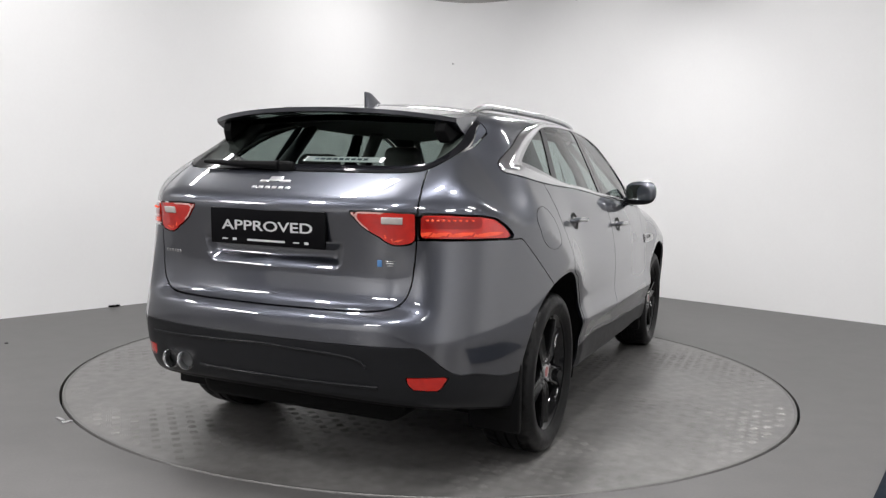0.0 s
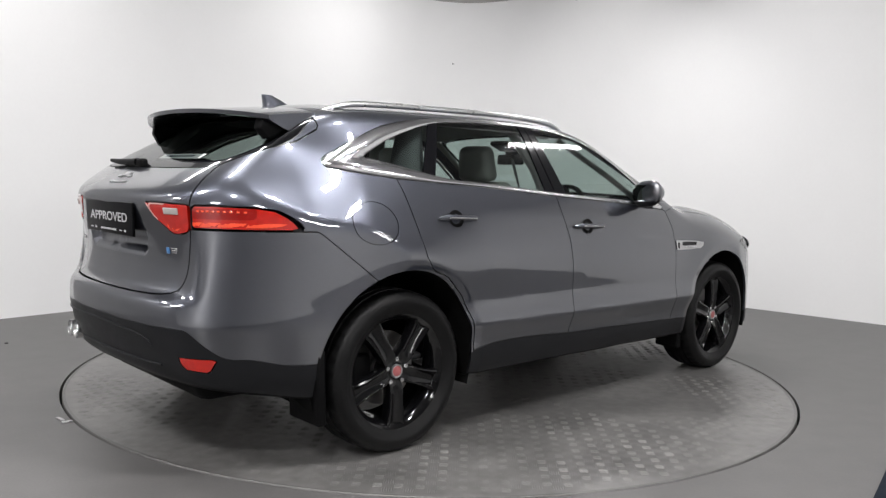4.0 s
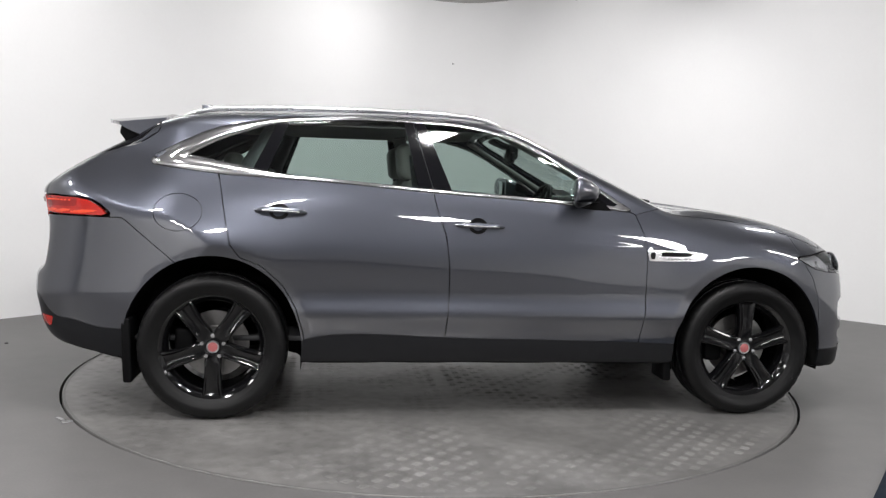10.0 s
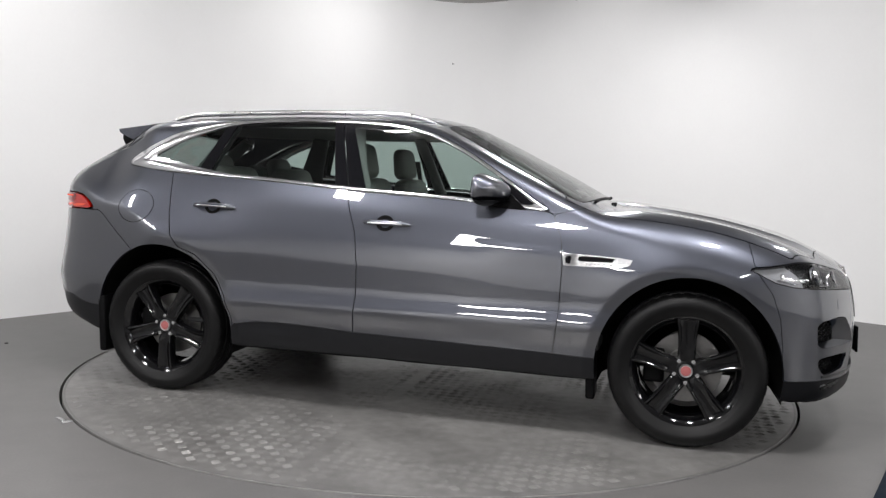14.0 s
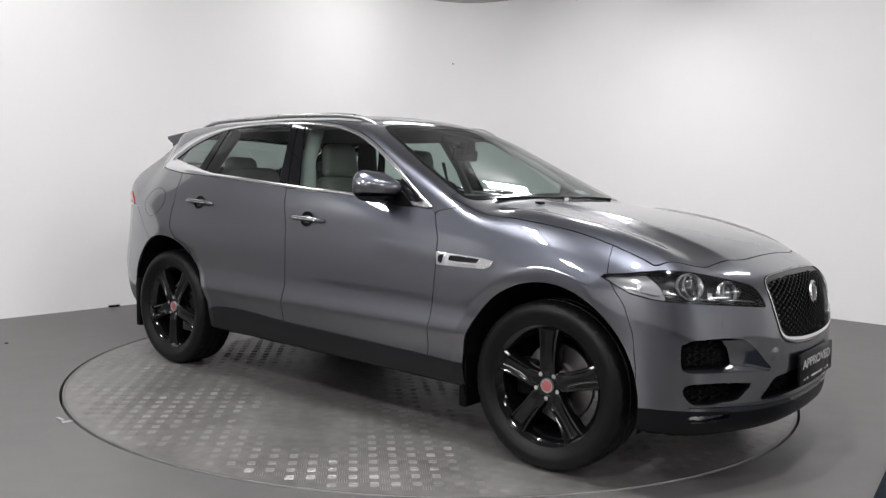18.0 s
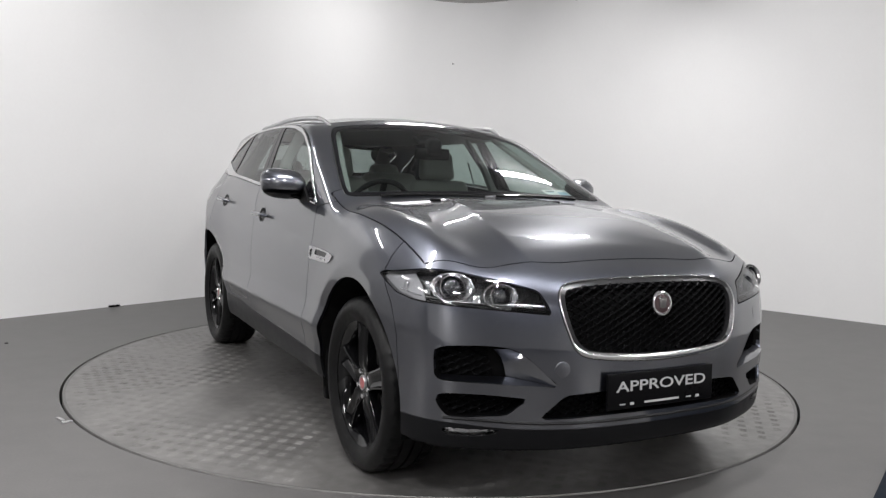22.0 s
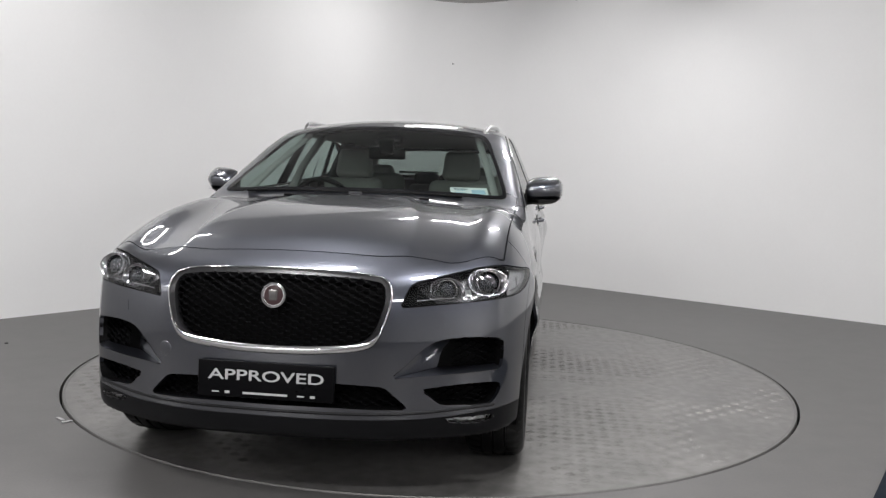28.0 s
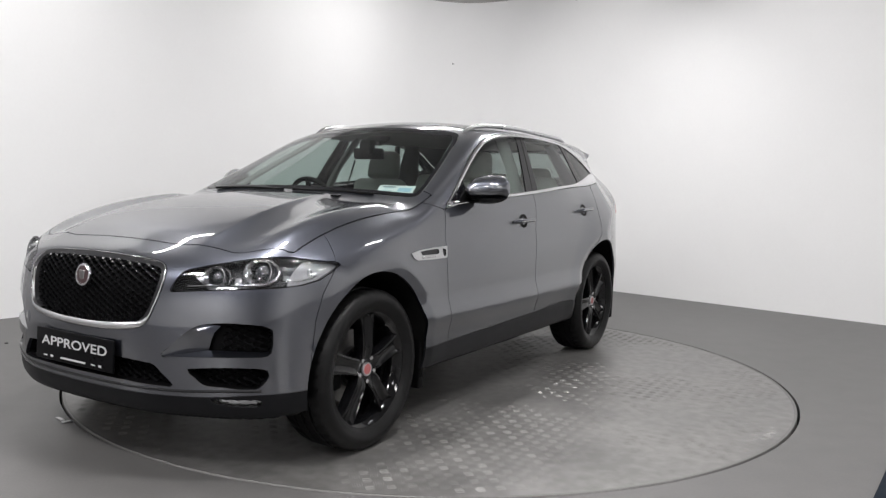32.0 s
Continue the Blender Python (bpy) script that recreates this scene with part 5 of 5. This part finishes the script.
stuck("badge", .02, 1.232, (.060, .030), M_SATIN, tailgate, on_tail, .003, "small bright badge")
stuck("badge", -.030, 1.224, (.050, .014), M_SATIN, tailgate, on_tail, .003)
stuck("badge", .068, 1.222, (.04, .012), M_SATIN, tailgate, on_tail, .003)
for k in range(6):
    stuck("badge_letter", .095 - .032 * k, 1.198, (.020, .013), M_SATIN, tailgate, on_tail, .002)
for k in range(6):
    stuck("badge_letter", .58 - .018 * k, .914, (.010, .013), M_CHROME, tailgate, on_tail, .002)
stuck("badge", -.475, .925, (.018, .026), M_BLUE, tailgate, on_tail, .002, "blue badge")
for k in range(3):
    stuck("badge_letter", -.515, .935 - .009 * k, (.036 - .006 * k, .004), M_CHROME, tailgate, on_tail, .002)

# rear wiper on the window
wip = part("rear_wiper", tube([(-2.215, .46, 1.300), (-2.235, .30, 1.293), (-2.248, .12, 1.290), (-2.25, .05, 1.290)], [.009, .014, .018, .020], 10), M_BLACK, tailgate, "black rear wiper")
part("wiper_pivot", block((.035, .07, .045), .012, (-2.243, .02, 1.285)), M_BLACK, wip)
# twin tailpipes
for yy in (.475, .397):
    pipe = part("tailpipe", revolve([(.030, -.10), (.033, -.02), (.037, .0), (.0395, .004), (.0400, .0), (.0385, -.10)], 32, (-2.412, yy, .462), (0, -90, 0)), M_CHROME, bumper_r, "bright metal tailpipe")
    part("pipe_bore", revolve([(.0, -.05), (.0305, -.05), (.0315, -.03)], 24, (-2.412, yy, .462), (0, -90, 0)), M_BLACK, pipe)
# raised line in the lower bumper
ln = [on_tail(yy, zz) for yy, zz in [(-.46, .53), (-.44, .555), (-.40, .568)] + [(yy, .590 - .02 * abs(yy) * 2) for yy in np.linspace(-.3, .6, 14)]]
part("bumper_line", tube([c + n * .001 for c, n in ln], .005, 8), M_CLAD, bumper_r)
ln = [on_tail(yy, .455) for yy in np.linspace(-.50, .32, 18)]
part("bumper_line", tube([c + n * .001 for c, n in ln], .006, 8), M_CLAD, bumper_r)
part("silencer", block((.30, 1.0, .16), .06, (-2.05, 0, .335)), M_BLACK, CAR, "dark exhaust silencer")

# lower front trim: satin strip, towing covers, washer covers
ln = [on_nose(yy, .372 + .012 * sstep(.5, .8, abs(yy))) for yy in np.linspace(-.82, .82, 44)]
part("lower_strip", tube([c + n * -.005 for c, n in ln], .0085, 8), M_CLAD, bumper_f, "")
for yy in (-.672, .658):
    cover = piece_of(front_bumper, lambda x, y, z: np.maximum(np.abs(y - yy) - .031, np.abs(z - .718) - .025))
    part("washer_cover", skin_mesh("washer_cover", cover, .002, .0012), M_PAINT, bumper_f)
c, n = on_nose(-.437, .574)
b = revolve([(0, .0016), (.0265, .0014), (.028, .0008), (.029, -.001)], 28)
bmesh.ops.transform(b, matrix=Matrix.Translation(c) @ n.to_track_quat("Z", "Y").to_matrix().to_4x4(), verts=b.verts)
part("towing_cover", b, M_PAINT, bumper_f)

for yy in (-.36, .36):
    z = float(TOP(np.array([1.03]))[0] - CROWN(np.array([1.03]))[0] * yy * yy)
    part("washer_nozzle", block((.03, .05, .012), .004, (1.03, yy, z - .002)), M_BLACK, CAR, "black washer nozzle")
# wiper arms at the foot of the windscreen
for y0, y1 in ((-.62, -.05), (.02, .55)):
    pts = []
    for t in np.linspace(0, 1, 10):
        yy = y0 + (y1 - y0) * t
        x = .985 - .10 * yy * yy - .012 * math.sin(math.pi * t)
        pts.append((x, yy, float(TOP(np.array([x]))[0] - CROWN(np.array([x]))[0] * yy * yy) + .003))
    part("wiper", tube(pts, .007, 8), M_BLACK, CAR, "black windscreen wiper")


# ---- cabin ----
def cabin():
    root = CAR
    full = skin(120, 44, 100)
    p = full[0]
    inner = (p - gradient(p) * .055, full[1])
    q = inner[0]
    trim = clip(inner, np.maximum.reduce([q[:, 2] - (BELT(q[:, 0]) - .03), q[:, 0] - .98, -1.95 - q[:, 0], .5 - np.abs(q[:, 1]), .53 - np.hypot(q[:, 0] - AXLE_R, q[:, 2] - HUB_Z), .53 - np.hypot(q[:, 0] - AXLE_F, q[:, 2] - HUB_Z)]))
    part("door_trim", mesh_of("door_trim", *trim, gradient(trim[0])), M_CABIN, root, "dark grey inner door trim")
    roof = clip(inner, np.maximum.reduce([1.52 - q[:, 2], q[:, 0] - .06, -1.74 - q[:, 0]]))
    part("headlining", mesh_of("headlining", *roof, gradient(roof[0])), M_LINER, root, "pale headlining")
    part("cabin_floor", block((2.95, 1.60, .03), .01, (-.50, 0, .40)), M_CABIN, root)
    part("bulkhead", block((.03, 1.56, .66), .01, (1.0, 0, .74)), M_CABIN, root)
    part("boot_cover", block((.62, 1.22, .02), .008, (-1.78, 0, 1.10)), M_CABIN, root)
    # dashboard with a hood over the dials
    dash = part("dashboard", block((.42, 1.52, .22), .06, (.72, 0, 1.03), (0, 4, 0)), M_CABIN, root, "dark soft dashboard")
    part("dial_hood", block((.20, .36, .07), .03, (.56, -.37, 1.145)), M_CABIN, dash)
    part("centre_console", block((.95, .26, .30), .05, (.25, 0, .66)), M_CABIN, root)

    wheel_at = Matrix.Translation((.335, -.37, 1.07)) @ pose(0, 0, 0, 0, -64, 0)
    ring = [(.185 * math.cos(a), .185 * math.sin(a), 0) for a in np.linspace(0, 2 * math.pi, 49)]
    b = tube(ring, .0155, 10)
    bmesh.ops.transform(b, matrix=wheel_at, verts=b.verts)
    sw = part("steering_wheel", b, M_BLACK, root, "black steering wheel")
    b = block((.13, .13, .05), .03)
    for a in (0, 180, 270):
        b = block((.15, .035, .02), .006, (.10 * math.cos(radians(a)), .10 * math.sin(radians(a)), 0), (0, 0, a), 2, b)
    bmesh.ops.transform(b, matrix=wheel_at @ pose(0, 0, 0, 0, 0, 90), verts=b.verts)
    part("steering_boss", b, M_BLACK, sw)

    def seat(x, y, width, lean=14, rear=False):
        back = part("seat_back", block((.15, width, .50 if rear else .66), .055, (x - .10, y, .93 if not rear else 1.06), (0, -lean, 0), 4, None, (.8, .86)), M_SEAT, root, "pale grey leather seat back")
        part("seat_cushion", block((.34 if rear else .52, width + .02, .17), .06, (x + (.31 if rear else .17), y, .60), (0, -6, 0), 4), M_SEAT, back, "pale grey leather cushion")
        hx, hz = x - .10 - math.tan(radians(lean)) * .46, (1.352 if not rear else 1.295)
        head = part("headrest", block((.105, .27, .205 if not rear else .15), .045, (hx, y, hz), (0, -lean + 6, 0), 4, None, (.9, .86)), M_SEAT, back, "pale grey leather headrest")
        for d in (-.055, .055):
            part("headrest_post", tube([(hx + .035, y + d, hz - .20), (hx + .01, y + d, hz - .07)], .006, 8), M_CHROME, head)

    for y in (-.37, .385):
        seat(-.22, y, .50)
    for y in (-.40, .40):
        seat(-1.12, y, .52, 20, True)
    part("middle_seat_back", block((.14, .28, .58), .05, (-1.23, 0, .94), (0, -20, 0), 4), M_CABIN, root, "dark middle seat back")
    part("middle_headrest", block((.09, .20, .11), .04, (-1.34, 0, 1.26), (0, -12, 0), 4), M_CABIN, root)
    part("rear_view_mirror", block((.03, .23, .07), .018, (.26, -.0, 1.405), (0, 8, 0)), M_BLACK, root, "black rear-view mirror")
    part("mirror_stem", block((.07, .09, .10), .02, (.275, 0, 1.445)), M_BLACK, root)
    part("sensor_pod", block((.12, .16, .03), .012, (.19, 0, 1.490), (0, 22, 0)), M_BLACK, root)
    # belts on the inner pillars
    for s, _ in SIDES:
        part("seat_belt", tube([(-.42, s * .63, 1.38), (-.40, s * .70, 1.15), (-.36, s * .72, .80)], .022, 8, .12), M_CABIN, root)
        part("pillar_inner", tube([(-.40, s * .59, 1.54), (-.335, s * .715, 1.33), (-.28, s * .78, 1.15)], [.05, .045, .06], 10, .5), M_LINER, root, "pale inner pillar")
        part("pillar_inner", tube([(.08, s * .54, 1.515), (.43, s * .635, 1.325), (.78, s * .72, 1.125)], [.022, .022, .025], 10, .7), M_LINER, root, "pale inner windscreen pillar")
        part("pillar_inner", tube([(-1.15, s * .60, 1.53), (-1.25, s * .70, 1.33), (-1.32, s * .76, 1.19)], [.06, .08, .11], 10, .5), M_CABIN, root, "dark inner pillar")
        part("rear_pillar_inner", tube([(-1.72, s * .56, 1.50), (-1.90, s * .59, 1.36), (-2.08, s * .60, 1.22)], [.06, .07, .08], 10, .5), M_LINER, root, "pale inner rear pillar")
    # stickers in the glass
    c = Vector((.770, .566, 1.205))
    n = Vector(gradient(np.array([[.77, .566, 1.205]]))[0])
    side = Vector((0, 0, 1)).cross(n).normalized()
    m = Matrix.Translation(c - n * .012) @ Matrix((side, n.cross(side), n)).transposed().to_4x4()
    b = block((.205, .085, .002), 0)
    bmesh.ops.transform(b, matrix=m, verts=b.verts)
    st = part("windscreen_sticker", b, M_WHITE, root, "white paper sticker in the windscreen")
    for x, y, w, h, mat in ((-.045, .022, .075, .008, M_INK), (-.045, .008, .05, .005, M_PALEBLUE), (.05, -.008, .075, .045, M_PALEBLUE), (-.05, -.02, .06, .004, M_PALEBLUE)):
        b = block((w, h, .001), 0, (x, y, .0018))
        bmesh.ops.transform(b, matrix=m, verts=b.verts)
        part("print_bar", b, mat, st)
    c = Vector((-2.155, -.20, 1.330))
    n = Vector(gradient(np.array([[-2.155, -.20, 1.330]]))[0])
    side = Vector((0, 0, 1)).cross(n).normalized()
    m = Matrix.Translation(c - n * .010) @ Matrix((side, n.cross(side), n)).transposed().to_4x4()
    b = block((.36, .042, .002), 0)
    bmesh.ops.transform(b, matrix=m, verts=b.verts)
    st = part("rear_sticker", b, M_WHITE, tailgate, "white strip sticker in the rear window")
    for k in range(9):
        b = block((.020, .016, .001), 0, (-.125 + .028 * k, 0, .0018))
        bmesh.ops.transform(b, matrix=m, verts=b.verts)
        part("print_bar", b, M_INK, st)


cabin()


# ---- what moves ----
def motions():
    rows, rows_car = [], []
    turn = curve([v for q in zip(TURN_T, TURN_A) for v in q], .8, .05)
    for t in np.arange(0, 32.01, 1.0):
        m = pose(0, 0, 0, 0, 0, float(turn(t)))
        rows.append((float(t), m))
        rows_car.append((float(t), m @ pose(CAR_AT[0], CAR_AT[1], 0, 0, 0, CAR_AT[2])))
    walk(TURNTABLE, rows)
    walk(CAR, rows_car)


motions()
